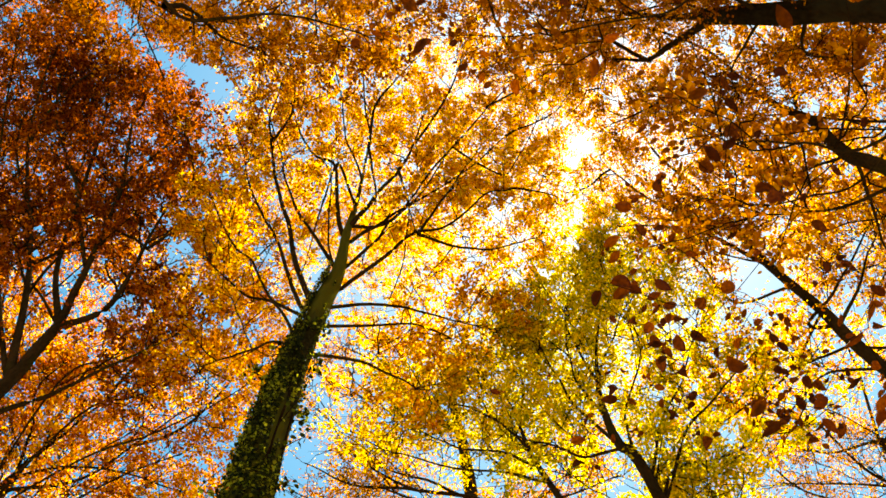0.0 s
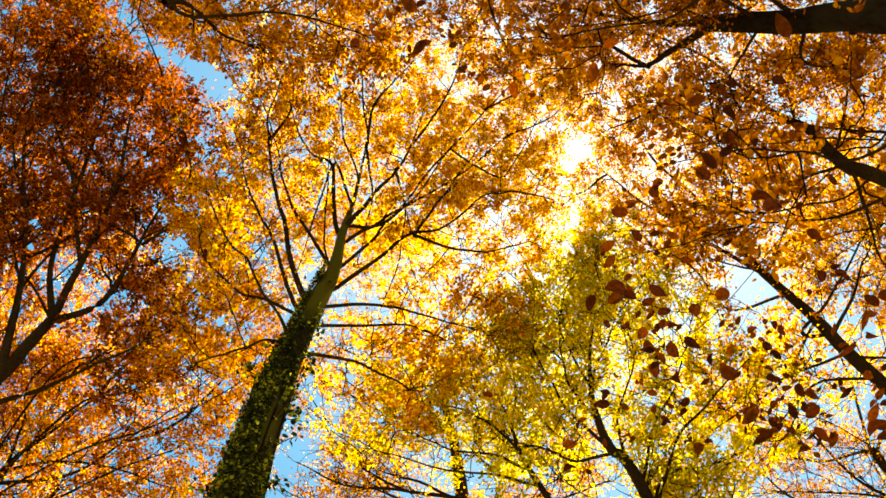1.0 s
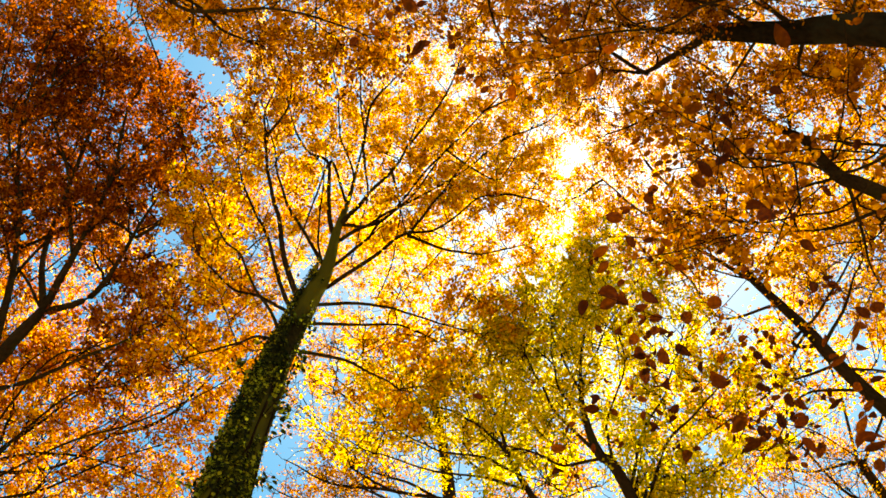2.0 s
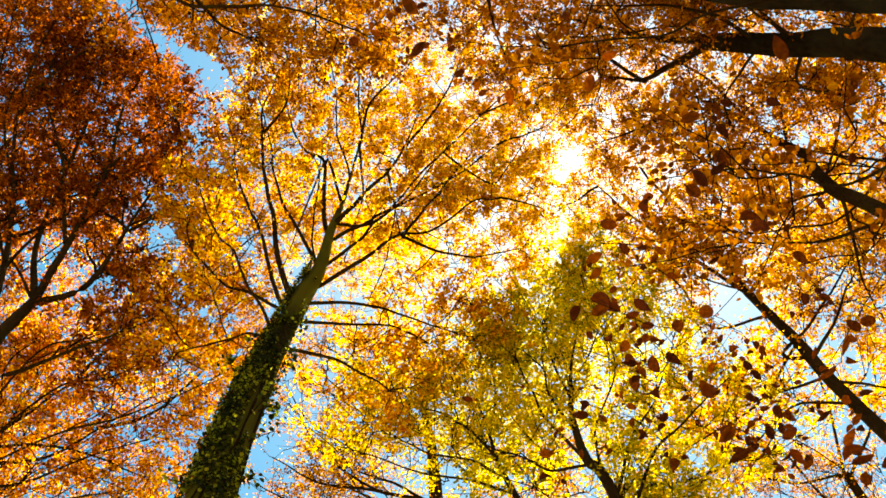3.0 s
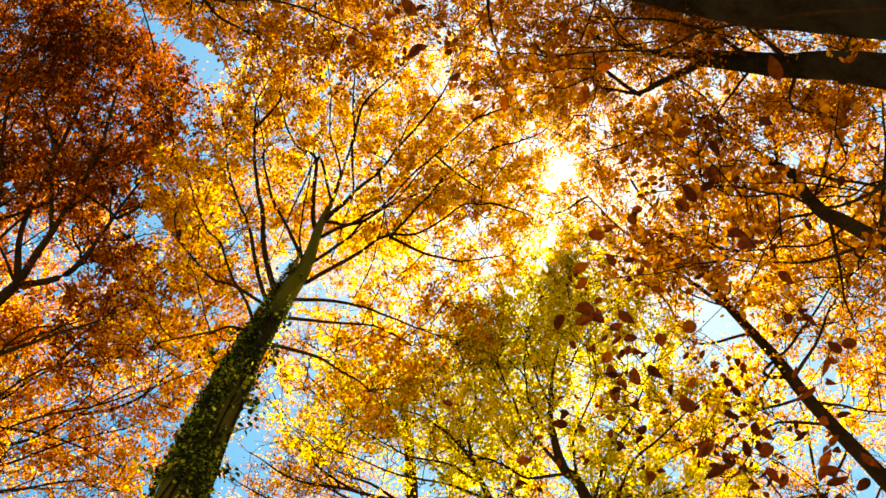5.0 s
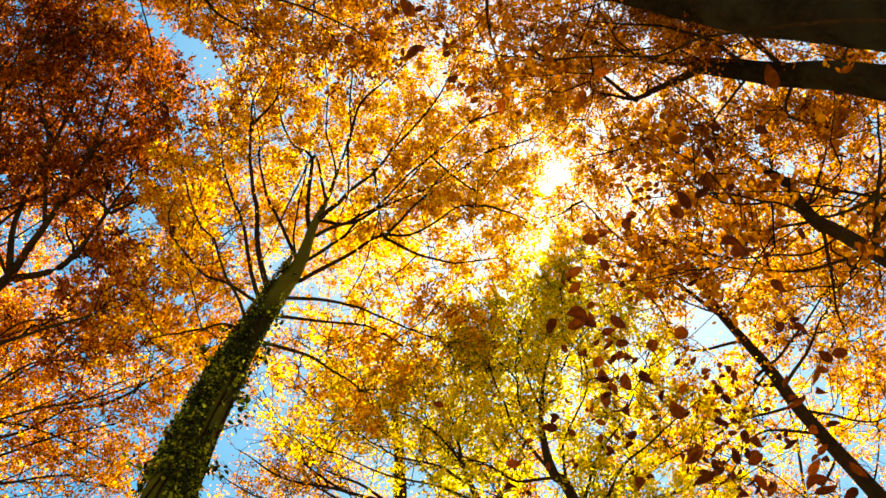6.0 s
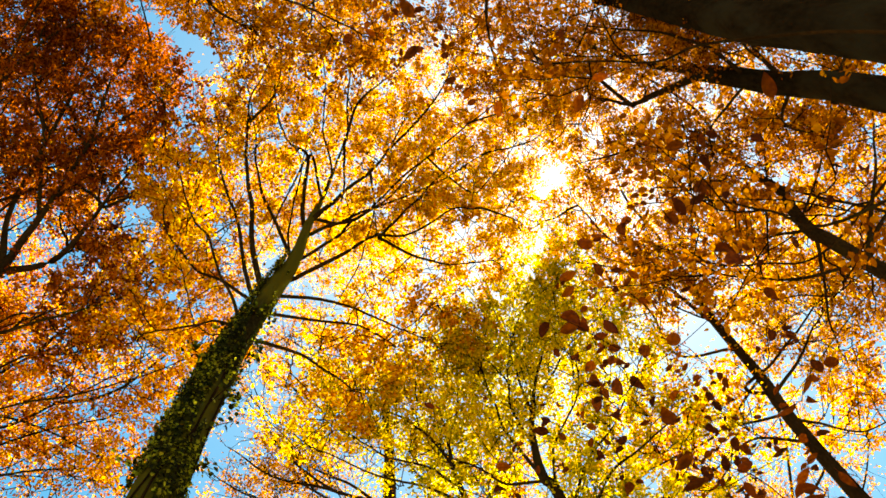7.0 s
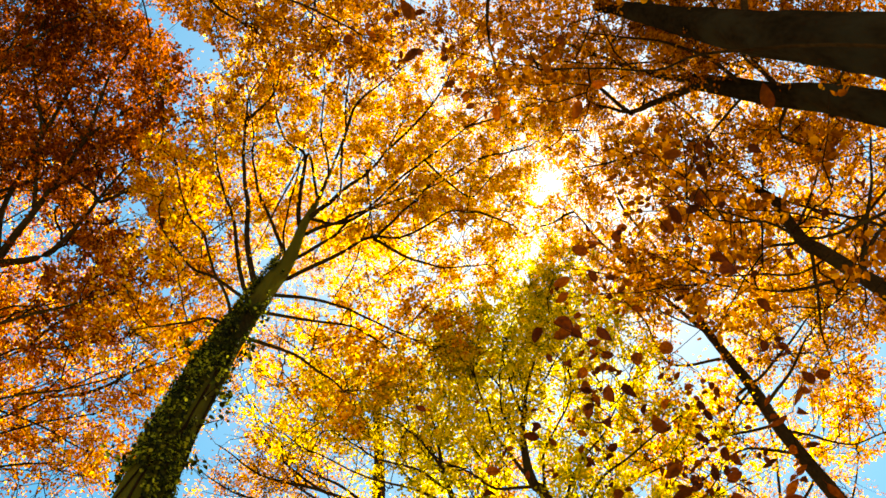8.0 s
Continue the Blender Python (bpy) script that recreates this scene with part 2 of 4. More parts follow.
def open_sky(places, rng):
    """Which of many places lie in those shafts, whose edges are ragged."""
    inside = np.zeros(len(places), bool)
    ragged = rng.uniform(0.75, 1.2, len(places)) * (rng.uniform(0, 1, len(places)) > 0.08)
    at = overhead(places)
    u, v = at.T.copy()
    at[:, 0] += 0.035 * np.sin(31 * v + 5 * u) + 0.025 * np.sin(67 * u - 23 * v)
    at[:, 1] += 0.035 * np.sin(29 * u - 7 * v + 1) + 0.025 * np.sin(61 * v + 19 * u + 2)
    for x, y, r in SHAFTS:
        inside |= (at[:, 0] - x) ** 2 + (at[:, 1] - y) ** 2 < (r * ragged) ** 2
    cell = ((at + 8.25) / 0.03).astype(int).clip(0, 549)
    inside |= CHINKS[cell[:, 0], cell[:, 1]] & (rng.uniform(0, 1, len(places)) < 0.85)
    for x, y, r, share in THIN:   # leaves already fallen from the middle of these
        inside |= rng.uniform(0, 1, len(places)) < share * (1 - np.hypot(at[:, 0] - x, at[:, 1] - y) / r)
    return inside


def bare_undersides(places, limbs, share, rng):
    """Which of many leaves hang below a limb, on its side towards the clearing; few do, for the sprays grow upwards."""
    cells, step, half = np.zeros((1100, 1100)), 0.015, 8.25
    for line, girth in limbs:
        fine = np.repeat(line[:-1], 12, 0) + np.tile(np.linspace(0, 1, 12, endpoint=False), len(line) - 1)[:, None] * np.repeat(np.diff(line, axis=0), 12, 0)
        thick = np.interp(np.linspace(0, 1, len(fine)), np.linspace(0, 1, len(girth)), girth)
        at, reach = overhead(fine), thick * 10 / np.maximum(fine[:, 2] - CLEARING[2], 0.5)
        for (u, v), r, z in zip(at, reach, fine[:, 2]):
            k = int(r / step + 0.8)
            a, b = int((u + half) / step), int((v + half) / step)
            if k < a < 1099 - k and k < b < 1099 - k:
                spot = cells[a - k:a + k + 1, b - k:b + k + 1]
                np.maximum(spot, z, out=spot)
    at = ((overhead(places) + half) / step).astype(int).clip(0, 1099)
    return (places[:, 2] < cells[at[:, 0], at[:, 1]]) & (rng.uniform(0, 1, len(places)) < share)


class Tree:
    """Gathers a tree's limbs, boughs, twigs and sprays of leaves, then links them as parts of one thing."""

    def __init__(self, name, label, seed, bark, leaf, leaf_size=0.048, spray=180, shy=True, stout=0.75, bare=0.5):
        self.base = new(name)
        tagged(self.base, label, "tree", "trees of the wood")
        self.rng = np.random.default_rng(seed)
        self.seed, self.bark, self.leaf, self.size, self.spray, self.shy = seed, bark, leaf, leaf_size, spray, shy
        self.stout, self.bare = stout, bare
        self.twigs, self.sprays, self.limbs, self.axis = [], [], [], None

    def trunk(self, radius, top, *nodes, sides=20, girths=None):
        """A trunk from the ground through the nodes, tapering from radius to top, or with a girth of its own at each node."""
        first = np.array(nodes[0], float)
        start = [(first[0] + 0.05, first[1] + 0.05, -0.3), (first[0] + 0.02, first[1], first[2] * 0.5)]
        self.base.location = (first[0], first[1], 0)
        line = smooth_line([*start, *nodes], 14)
        far = np.linspace(0, 1, len(line))
        radii = radius + (top - radius) * far ** 1.2
        if girths:
            radii = np.interp(far, np.linspace(0, 1, len(girths)), girths)
        verts, faces = rough_trunk(line, radii, sides, self.seed, 0.5)
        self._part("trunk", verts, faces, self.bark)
        self.axis = line
        self.limbs.append((line, radii))
        return line

    def _part(self, name, verts, faces, mat, label="", smooth=True, kind=""):
        shift = np.array(self.base.location)
        return mesh_object(name, np.asarray(verts) - shift, faces, mat, self.base, label, smooth, kind)

    def limb(self, radius, *nodes, boughs=16, reach=1.6, sprays=7, first=0.25, lift=1.25):
        """A limb through the nodes; boughs leave it on both sides and bear the sprays."""
        rng = self.rng
        gaps = np.linalg.norm(self.axis - np.array(nodes[0]), axis=1)
        k = int(np.argmin(gaps))
        if gaps[k] < 1.0:   # the limb grows out of the trunk's heart
            nodes = (self.axis[max(k - 2, 0)], *nodes) if gaps[k] > 0.15 else (self.axis[max(k - 2, 0)], *nodes[1:])
        line = smooth_line(nodes, 6)
        wander = np.cumsum(rng.normal(0, 0.018, (len(line), 3)), axis=0)
        wander[1:-1] = (wander[:-2] + wander[1:-1] + wander[2:]) / 3
        wander -= wander[0] + (wander[-1] - wander[0]) * np.linspace(0, 1, len(line))[:, None]
        line += wander
        far = np.linspace(0, 1, len(line))
        girth = self.stout * radius * (1 - 0.84 * far) + 0.006
        self.limbs.append((line, girth))
        verts, faces = tubes([line], [girth], 8)
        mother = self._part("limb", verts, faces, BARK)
        for k in range(boughs):
            t = first + (1 - first) * (k + rng.uniform(0, 1)) / boughs
            at = t * (len(line) - 1)
            i = min(int(at), len(line) - 2)
            start = line[i] + (line[i + 1] - line[i]) * (at - i)
            way = line[i + 1] - line[i]
            way /= np.linalg.norm(way)
            side = np.cross(way, (0, 0, 1)) * (1 if k % 2 else -1)
            side /= np.linalg.norm(side) + 1e-6
            goal = way * rng.uniform(0.3, 1.0) + side * rng.uniform(0.5, 1.2) + np.array((0, 0, lift)) + rng.normal(0, 0.25, 3)
            goal *= reach * rng.uniform(0.6, 1.15) / np.linalg.norm(goal)
            bend = rng.normal(0, 0.12, 3) * reach
            nodes_b = [start, start + goal * 0.35 + bend * 0.7, start + goal * 0.7 + bend, start + goal]
            thick = max(0.010, radius * (1 - 0.8 * t) * 0.42)
            self._bough(nodes_b, thick, sprays, mother)
        self._bough([line[-2], line[-1], line[-1] + (line[-1] - line[-4]) * 0.4 + (0, 0, 0.1), line[-1] + (line[-1] - line[-4]) * 0.8], max(0.012, radius * 0.2), sprays, mother)

    def _bough(self, nodes, thick, sprays, mother):
        rng = self.rng
        line = smooth_line(nodes, 4)
        line[1:] += np.cumsum(rng.normal(0, 0.018, (len(line) - 1, 3)), axis=0)
        found = []
        for s in range(sprays):
            t = 0.2 + 0.8 * (s + rng.uniform(0, 1)) / sprays
            at = min(t, 0.999) * (len(line) - 1)
            i = int(at)
            start = line[i] + (line[i + 1] - line[i]) * (at - i)
            way = line[i + 1] - line[i]
            way /= np.linalg.norm(way) + 1e-9
            side = np.cross(way, (0, 0, 1)) * (1 if s % 2 else -1)
            goal = way * rng.uniform(0.2, 0.9) + side * rng.uniform(0.4, 1.1) + np.array((*rng.normal(0, 0.3, 2), abs(rng.normal(0.1, 0.35))))
            goal *= rng.uniform(0.3, 0.75) / (np.linalg.norm(goal) + 1e-6)
            end = start + goal
            if self.shy and (in_gap(end) or in_gap(end + goal * 0.5)):
                continue
            mid = start + goal * 0.5 + rng.normal(0, 0.05, 3)
            tip = end + goal * (0.45 / np.linalg.norm(goal)) + (0, 0, -0.06)
            found.append(([start, mid, end, tip], (end, goal)))
        if len(found) < 0.6 * sprays:
            return
        verts, faces = tubes([line], [np.linspace(thick, 0.004, len(line))], 5)
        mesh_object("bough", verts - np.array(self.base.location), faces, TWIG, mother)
        self.twigs += [f[0] for f in found]
        self.sprays += [f[1] for f in found]

    def finish(self):
        rng = self.rng
        radii = np.tile((0.009, 0.007, 0.0055, 0.003), (len(self.twigs), 1))
        verts, faces = tubes(self.twigs, radii, 3)
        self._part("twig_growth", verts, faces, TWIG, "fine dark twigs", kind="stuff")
        n, count = len(self.sprays), self.spray
        centre = np.array([c for c, _ in self.sprays])
        ahead = np.array([g for _, g in self.sprays])
        ahead[:, 2] *= 0.4
        ahead /= np.linalg.norm(ahead, axis=1, keepdims=True) + 1e-9
        side = np.cross(ahead, (0, 0, 1.0))
        side /= np.linalg.norm(side, axis=1, keepdims=True) + 1e-9
        keep = rng.uniform(0, 1, (n, count)) < rng.beta(1.3, 0.8, n)[:, None]
        # tufts of leaves along each spray
        tufts = 9
        tu = rng.uniform(-0.26, 0.42, (n, tufts))
        tv = rng.normal(0, 0.14, (n, tufts)) * (1.1 - np.abs(tu - 0.1))
        lean = rng.normal(0, 0.35, (n, 2))
        th = rng.normal(0, 0.05, (n, tufts)) + lean[:, :1] * tv + lean[:, 1:] * tu * 0.6
        which = rng.integers(0, tufts, (n, count))
        row = np.arange(n)[:, None]
        u, v, h = tu[row, which] + rng.normal(0, 0.055, (n, count)), tv[row, which] + rng.normal(0, 0.055, (n, count)), th[row, which] + rng.normal(0, 0.04, (n, count))
        place = centre[:, None] + ahead[:, None] * u[..., None] + side[:, None] * v[..., None] + np.array((0, 0, 1.0)) * h[..., None]
        place, rays = place[keep], (ahead[:, None] * 0.7 + side[:, None] * np.sign(v)[..., None] * 0.8)[keep]
        stays = ~open_sky(place, rng) if self.shy else np.full(len(place), True)
        stays &= ~bare_undersides(place, self.limbs, self.bare, rng)
        place, rays = place[stays], rays[stays]
        m = len(place)
        point = rays + rng.normal(0, 0.4, (m, 3))
        point[:, 2] -= 0.35
        face = np.array((0, 0, 1.0)) + rng.normal(0, 0.75, (m, 3))
        length = self.size * rng.uniform(0.6, 1.5, m)
        verts, faces = leaf_cards(place, point, face, length, length * rng.uniform(0.45, 0.75, m), rng.uniform(-0.05, 0.4, m), self.size > 0.056)
        self._part("crown", verts, faces, self.leaf, smooth=False, kind="stuff")


# ---- the trees ----
# clear shafts between the crowns: where each crosses the level ten metres above the clearing's middle, and its radius there
CLEARING = np.array((0.0, 0.0, 1.6))
SHAFTS = []
# between the rust crown and the golden crown
SHAFTS += [
    (-2.88, -0.14, 0.07), (-2.84, -0.03, 0.08), (-2.78, 0.11, 0.08), (-2.70, 0.23, 0.08), (-2.57, 0.34, 0.09), (-2.43, 0.40, 0.08), (-2.33, 0.47, 0.10),
    (-2.22, 0.58, 0.10), (-2.11, 0.66, 0.11), (-2.02, 0.75, 0.11), (-1.96, 0.86, 0.06), (-2.00, 1.00, 0.05), (-2.33, 1.24, 0.07), (-2.36, 1.42, 0.07),
    (-2.36, 1.59, 0.07), (-2.20, 1.38, 0.05), (-2.15, 1.69, 0.05), (-2.68, 1.92, 0.05), (-2.90, 2.00, 0.05), (-2.72, 2.32, 0.05), (-2.48, 2.05, 0.04),
    (-2.91, 2.47, 0.07), (-2.80, 2.54, 0.05)]
# small windows in the rust crown
SHAFTS += [
    (-4.08, 1.33, 0.04), (-3.42, 1.16, 0.04), (-4.23, 1.95, 0.06), (-4.32, 2.16, 0.06), (-4.10, 2.32, 0.06), (-3.47, 3.26, 0.04), (-3.67, 3.35, 0.03),
    (-4.06, 0.04, 0.04), (-3.90, 0.30, 0.02), (-3.59, 3.97, 0.05), (-4.48, 4.07, 0.02)]
# small windows in the golden crown
SHAFTS += [
    (-1.23, 1.22, 0.06), (-0.86, 1.02, 0.06), (-1.65, 0.97, 0.04), (-1.51, 1.50, 0.04), (-1.03, 1.37, 0.04), (-1.05, 1.70, 0.03), (-0.48, 1.69, 0.04),
    (-0.19, 1.85, 0.04), (0.03, 0.76, 0.06), (0.12, 0.82, 0.04), (0.26, 0.99, 0.04), (-1.90, 2.54, 0.09), (-2.03, 2.34, 0.04), (-2.46, 3.29, 0.07),
    (-2.41, 3.42, 0.05), (-2.18, 3.36, 0.04), (-0.66, 3.43, 0.06), (-2.19, 3.79, 0.04), (-0.20, 3.68, 0.03), (0.23, 3.85, 0.06), (-0.38, 4.01, 0.04)]
# beside the ivy-clad trunk
SHAFTS += [
    (-1.65, 4.14, 0.09), (-1.58, 4.37, 0.07), (-1.81, 4.51, 0.07), (-1.93, 4.88, 0.11), (-2.05, 5.16, 0.13), (-2.16, 5.44, 0.12), (-1.36, 4.52, 0.07),
    (-1.19, 4.38, 0.04), (-0.89, 4.68, 0.07), (-1.80, 5.06, 0.08), (-4.02, 4.88, 0.04), (-3.94, 5.24, 0.05), (-3.55, 4.69, 0.04)]
# round the sun
SHAFTS += [
    (1.63, 1.82, 0.12), (1.52, 2.02, 0.07), (1.42, 2.20, 0.06), (1.50, 2.67, 0.06), (1.40, 2.90, 0.06), (1.29, 1.57, 0.07), (1.95, 1.39, 0.05),
    (1.77, 1.56, 0.06), (1.23, 1.36, 0.04), (1.20, 1.18, 0.04), (0.61, 2.48, 0.10), (0.80, 2.39, 0.08), (0.29, 2.91, 0.09), (0.36, 2.72, 0.06),
    (1.07, 3.20, 0.07), (0.82, 0.55, 0.06), (0.94, 0.44, 0.04), (1.12, 0.97, 0.04)]
# over the slender beech and the yellow-green crown
SHAFTS += [
    (2.61, 4.49, 0.05), (1.61, 5.53, 0.05), (2.89, 5.01, 0.04), (4.62, 3.31, 0.07), (4.44, 3.94, 0.06),
    (5.02, 4.59, 0.08), (4.13, 5.20, 0.08), (4.88, 5.38, 0.10), (4.43, 5.73, 0.08), (5.09, 3.97, 0.06), (3.84, 3.65, 0.04), (3.59, 5.03, 0.05)]

# half-bare stretches of the crowns, in the same level: middle, radius, share of the leaves that have fallen in the middle
THIN = [(-4.03, 5.83, 1.1, 0.75), (4.65, 5.1, 0.9, 0.7), (4.65, 3.38, 0.9, 0.85), (2.07, 3.11, 0.6, 0.5)]

# irregular chinks all over the canopy, in cells of 3 cm of that level; the eastern crowns are thinner
CHINKS = np.array([[noise.noise(Vector((a * 0.165, b * 0.165, 3.0))) + 0.5 * noise.noise(Vector((a * 0.42, b * 0.42, 9.0)))
                    for b in range(-275, 275)] for a in range(-275, 275)]) > np.where(np.arange(-275, 275) > 75, 0.44, 0.60)[:, None]

# tall beech with mossy ivy-clad trunk and golden orange crown
golden_beech = Tree('beech_tree', 'tall beech with mossy ivy-clad trunk and golden orange crown', 11, BARK_MOSS, LEAF_GOLD, spray=200, stout=0.66, bare=0.9)
golden_beech.trunk(0.225, 0.03, (-1.93, 3.96, 8.88), (-1.91, 3.96, 11.01), (-1.78, 4.02, 14.01), (-1.68, 4.09, 15.93), (-1.70, 4.11, 18.35), (-1.67, 4.18, 21.89), (-1.74, 4.26, 28.98), girths=(0.27, 0.22, 0.195, 0.175, 0.135, 0.105, 0.08, 0.045, 0.03))
golden_beech.limb(0.075, (-1.76, 4.25, 18.90), (-1.88, 3.83, 20.30), (-1.96, 3.36, 21.60), (-2.45, 3.14, 22.30), (-2.84, 2.77, 23.00), (-3.07, 2.18, 24.20), first=0.45, boughs=6)
golden_beech.limb(0.05, (-1.31, 3.22, 22.30), (-1.07, 2.65, 23.60), (-0.58, 2.16, 24.60), (-0.03, 1.69, 25.50), first=0.1, boughs=8)
golden_beech.limb(0.07, (-1.68, 4.20, 19.10), (-1.32, 3.96, 20.30), (-0.71, 3.63, 21.60), (-0.28, 3.29, 22.60), (0.04, 2.72, 24.00), first=0.4, boughs=11)
golden_beech.limb(0.06, (-1.72, 4.28, 18.20), (-1.25, 4.22, 18.90), (-0.91, 4.21, 19.40), (-0.13, 4.14, 20.60), (0.80, 3.94, 22.00), (1.76, 3.48, 23.00), first=0.4, boughs=7)
golden_beech.limb(0.05, (-1.73, 4.40, 17.00), (-1.17, 4.25, 17.90), (-0.86, 4.13, 18.80), (-0.10, 3.85, 20.30), (0.50, 3.40, 22.00), first=0.4, boughs=6)
golden_beech.limb(0.055, (-1.71, 4.42, 15.80), (-0.88, 4.18, 16.60), (-0.39, 4.05, 17.40), (0.22, 4.12, 18.00), (0.94, 3.89, 19.00), (1.40, 3.93, 19.40), first=0.45, boughs=8)
golden_beech.limb(0.035, (-0.39, 4.05, 17.40), (0.02, 3.83, 18.60), (0.48, 3.60, 19.80), (1.05, 3.31, 21.00), first=0.3, boughs=5)
golden_beech.limb(0.065, (-1.90, 4.08, 14.00), (-2.25, 3.86, 15.60), (-2.59, 3.49, 17.40), (-2.86, 3.09, 18.80), (-3.03, 2.53, 20.40), (-3.11, 2.08, 21.40), (-2.95, 1.52, 22.60), first=0.5, boughs=8)
golden_beech.limb(0.05, (-1.93, 4.09, 13.90), (-2.34, 3.83, 15.40), (-2.62, 3.53, 16.80), (-2.90, 3.36, 17.40), (-3.31, 2.94, 18.60), (-3.60, 2.39, 20.00), first=0.55, boughs=2)
golden_beech.limb(0.055, (-1.79, 4.35, 17.20), (-2.41, 3.88, 18.80), (-2.88, 3.37, 20.20), (-3.07, 2.89, 21.20), (-3.42, 2.07, 22.60), first=0.5, boughs=4)
golden_beech.limb(0.03, (-1.86, 4.29, 17.20), (-2.04, 4.00, 18.30), (-2.07, 3.58, 19.80), (-1.98, 3.04, 21.20), first=0.5, boughs=3)
golden_beech.limb(0.035, (-1.76, 4.12, 14.40), (-0.88, 4.38, 14.80), (-0.26, 4.79, 15.20), (0.41, 5.22, 15.60), first=0.3, boughs=2)
golden_beech.limb(0.032, (-1.89, 4.02, 13.80), (-2.50, 3.98, 14.40), (-2.99, 3.98, 14.90), (-3.53, 3.69, 15.80), (-3.86, 3.45, 16.80), first=0.5, boughs=3)
golden_beech.limb(0.03, (-1.92, 4.04, 12.70), (-1.30, 4.44, 13.00), (-0.85, 4.87, 13.30), (-0.60, 5.25, 13.60), first=0.3, boughs=2)
golden_beech.limb(0.03, (-1.80, 4.08, 13.60), (-1.13, 4.47, 14.30), (-0.51, 4.70, 14.80), (-0.05, 5.19, 15.20), first=0.3, boughs=4)
golden_beech.limb(0.032, (-2.01, 4.06, 12.80), (-2.39, 3.82, 13.80), (-2.84, 3.55, 15.00), (-3.21, 3.41, 15.80), (-3.81, 2.86, 17.60), first=0.5, boughs=5)
golden_beech.limb(0.025, (-2.24, 4.07, 12.90), (-2.68, 4.28, 13.40), (-3.14, 4.49, 13.80), (-3.68, 4.74, 14.30), first=0.4, boughs=4)
golden_beech.limb(0.045, (-0.91, 4.21, 19.40), (0.08, 3.63, 21.50), (1.43, 2.85, 23.50), (2.98, 1.90, 25.50), first=0.3, boughs=7)
golden_beech.limb(0.035, (-1.47, 3.59, 21.20), (-1.82, 2.98, 23.00), (-1.93, 2.10, 24.50), (-2.18, 0.81, 26.00), first=0.3, boughs=7)
golden_beech.limb(0.03, (-1.26, 3.03, 22.80), (-1.34, 2.28, 24.20), (-1.33, 1.44, 25.40), (-1.37, 0.51, 26.40), first=0.3, boughs=5)
golden_beech.limb(0.04, (-0.28, 3.29, 22.60), (0.75, 2.33, 24.50), (1.39, 1.29, 26.00), first=0.3, boughs=7)
golden_beech.limb(0.04, (-0.39, 4.05, 17.40), (0.18, 4.45, 18.00), (0.90, 4.82, 18.60), (1.84, 4.95, 19.40), first=0.3, boughs=9)
golden_beech.limb(0.04, (-3.03, 2.53, 20.40), (-2.73, 2.09, 22.00), (-2.89, 1.23, 23.60), (-3.45, 0.33, 25.00), first=0.3, boughs=4)
golden_beech.limb(0.04, (-1.31, 3.22, 22.30), (-1.44, 4.38, 23.80), (-1.78, 5.71, 25.40), (-2.27, 7.06, 26.60), boughs=8, first=0.5, lift=2)
golden_beech.limb(0.04, (-1.96, 3.36, 21.60), (-2.68, 4.57, 23.60), (-3.33, 5.89, 25.20), (-3.99, 7.24, 26.40), boughs=7, first=0.5, lift=2)
golden_beech.limb(0.04, (-0.71, 3.63, 21.60), (-0.65, 4.95, 23.40), (-1.00, 6.47, 25.00), (-1.62, 8.01, 26.20), boughs=8, first=0.5, lift=2)
golden_beech.limb(0.03, (1.76, 3.48, 23.00), (2.45, 3.43, 23.80), (3.12, 3.35, 24.60), (3.70, 2.97, 25.40), reach=1.2, boughs=5)
golden_beech.limb(0.03, (1.43, 2.85, 23.50), (2.34, 2.68, 24.40), (3.16, 2.45, 25.20), (3.87, 2.33, 26.00), reach=1.2, boughs=5)
golden_beech.limb(0.028, (0.50, 3.40, 22.00), (1.56, 4.29, 22.60), (2.14, 3.90, 23.20), (2.60, 3.35, 23.80), reach=1.1, boughs=5)
golden_beech.limb(0.03, (1.40, 3.93, 19.40), (2.00, 4.20, 20.00), (2.51, 4.52, 20.60), reach=0.9, boughs=3)
# beech with dark trunk and dense rust-brown crown
rust_beech = Tree('beech_tree', 'beech with dark trunk and dense rust-brown crown', 22, BARK, LEAF_RUST, leaf_size=0.057, spray=125, stout=0.56, bare=0.35)
rust_beech.trunk(0.12, 0.07, (-5.93, 4.26, 13.18), (-5.95, 4.23, 14.30), (-5.97, 4.20, 15.63))
rust_beech.limb(0.1, (-5.96, 4.19, 15.60), (-5.40, 4.17, 16.40), (-5.13, 3.74, 17.80), (-4.95, 3.10, 19.50), first=0.3, boughs=12)
rust_beech.limb(0.11, (-5.96, 4.19, 15.60), (-6.10, 3.79, 17.40), (-5.99, 2.98, 19.60), (-6.04, 1.94, 21.60), (-5.58, 1.19, 23.00), first=0.3, boughs=13)
rust_beech.limb(0.1, (-6.01, 4.23, 15.60), (-6.60, 3.82, 17.40), (-6.67, 2.81, 19.80), (-6.64, 1.67, 22.00), (-6.85, 0.47, 24.00), first=0.3, boughs=7)
rust_beech.limb(0.115, (-6.01, 4.31, 13.80), (-6.76, 3.91, 16.50), (-7.25, 3.20, 18.50), (-7.75, 1.89, 20.50), (-7.71, 0.37, 22.50), first=0.3, boughs=9)
rust_beech.limb(0.07, (-5.96, 4.28, 13.80), (-7.25, 4.03, 16.50), (-7.89, 2.89, 18.50), (-8.31, 1.31, 21.00), (-8.50, -0.18, 23.00), first=0.3, boughs=18)
rust_beech.limb(0.06, (-5.84, 4.34, 12.90), (-5.41, 4.52, 13.40), (-4.82, 4.53, 14.20), (-4.09, 4.50, 15.20), first=0.4, boughs=5, sprays=5)
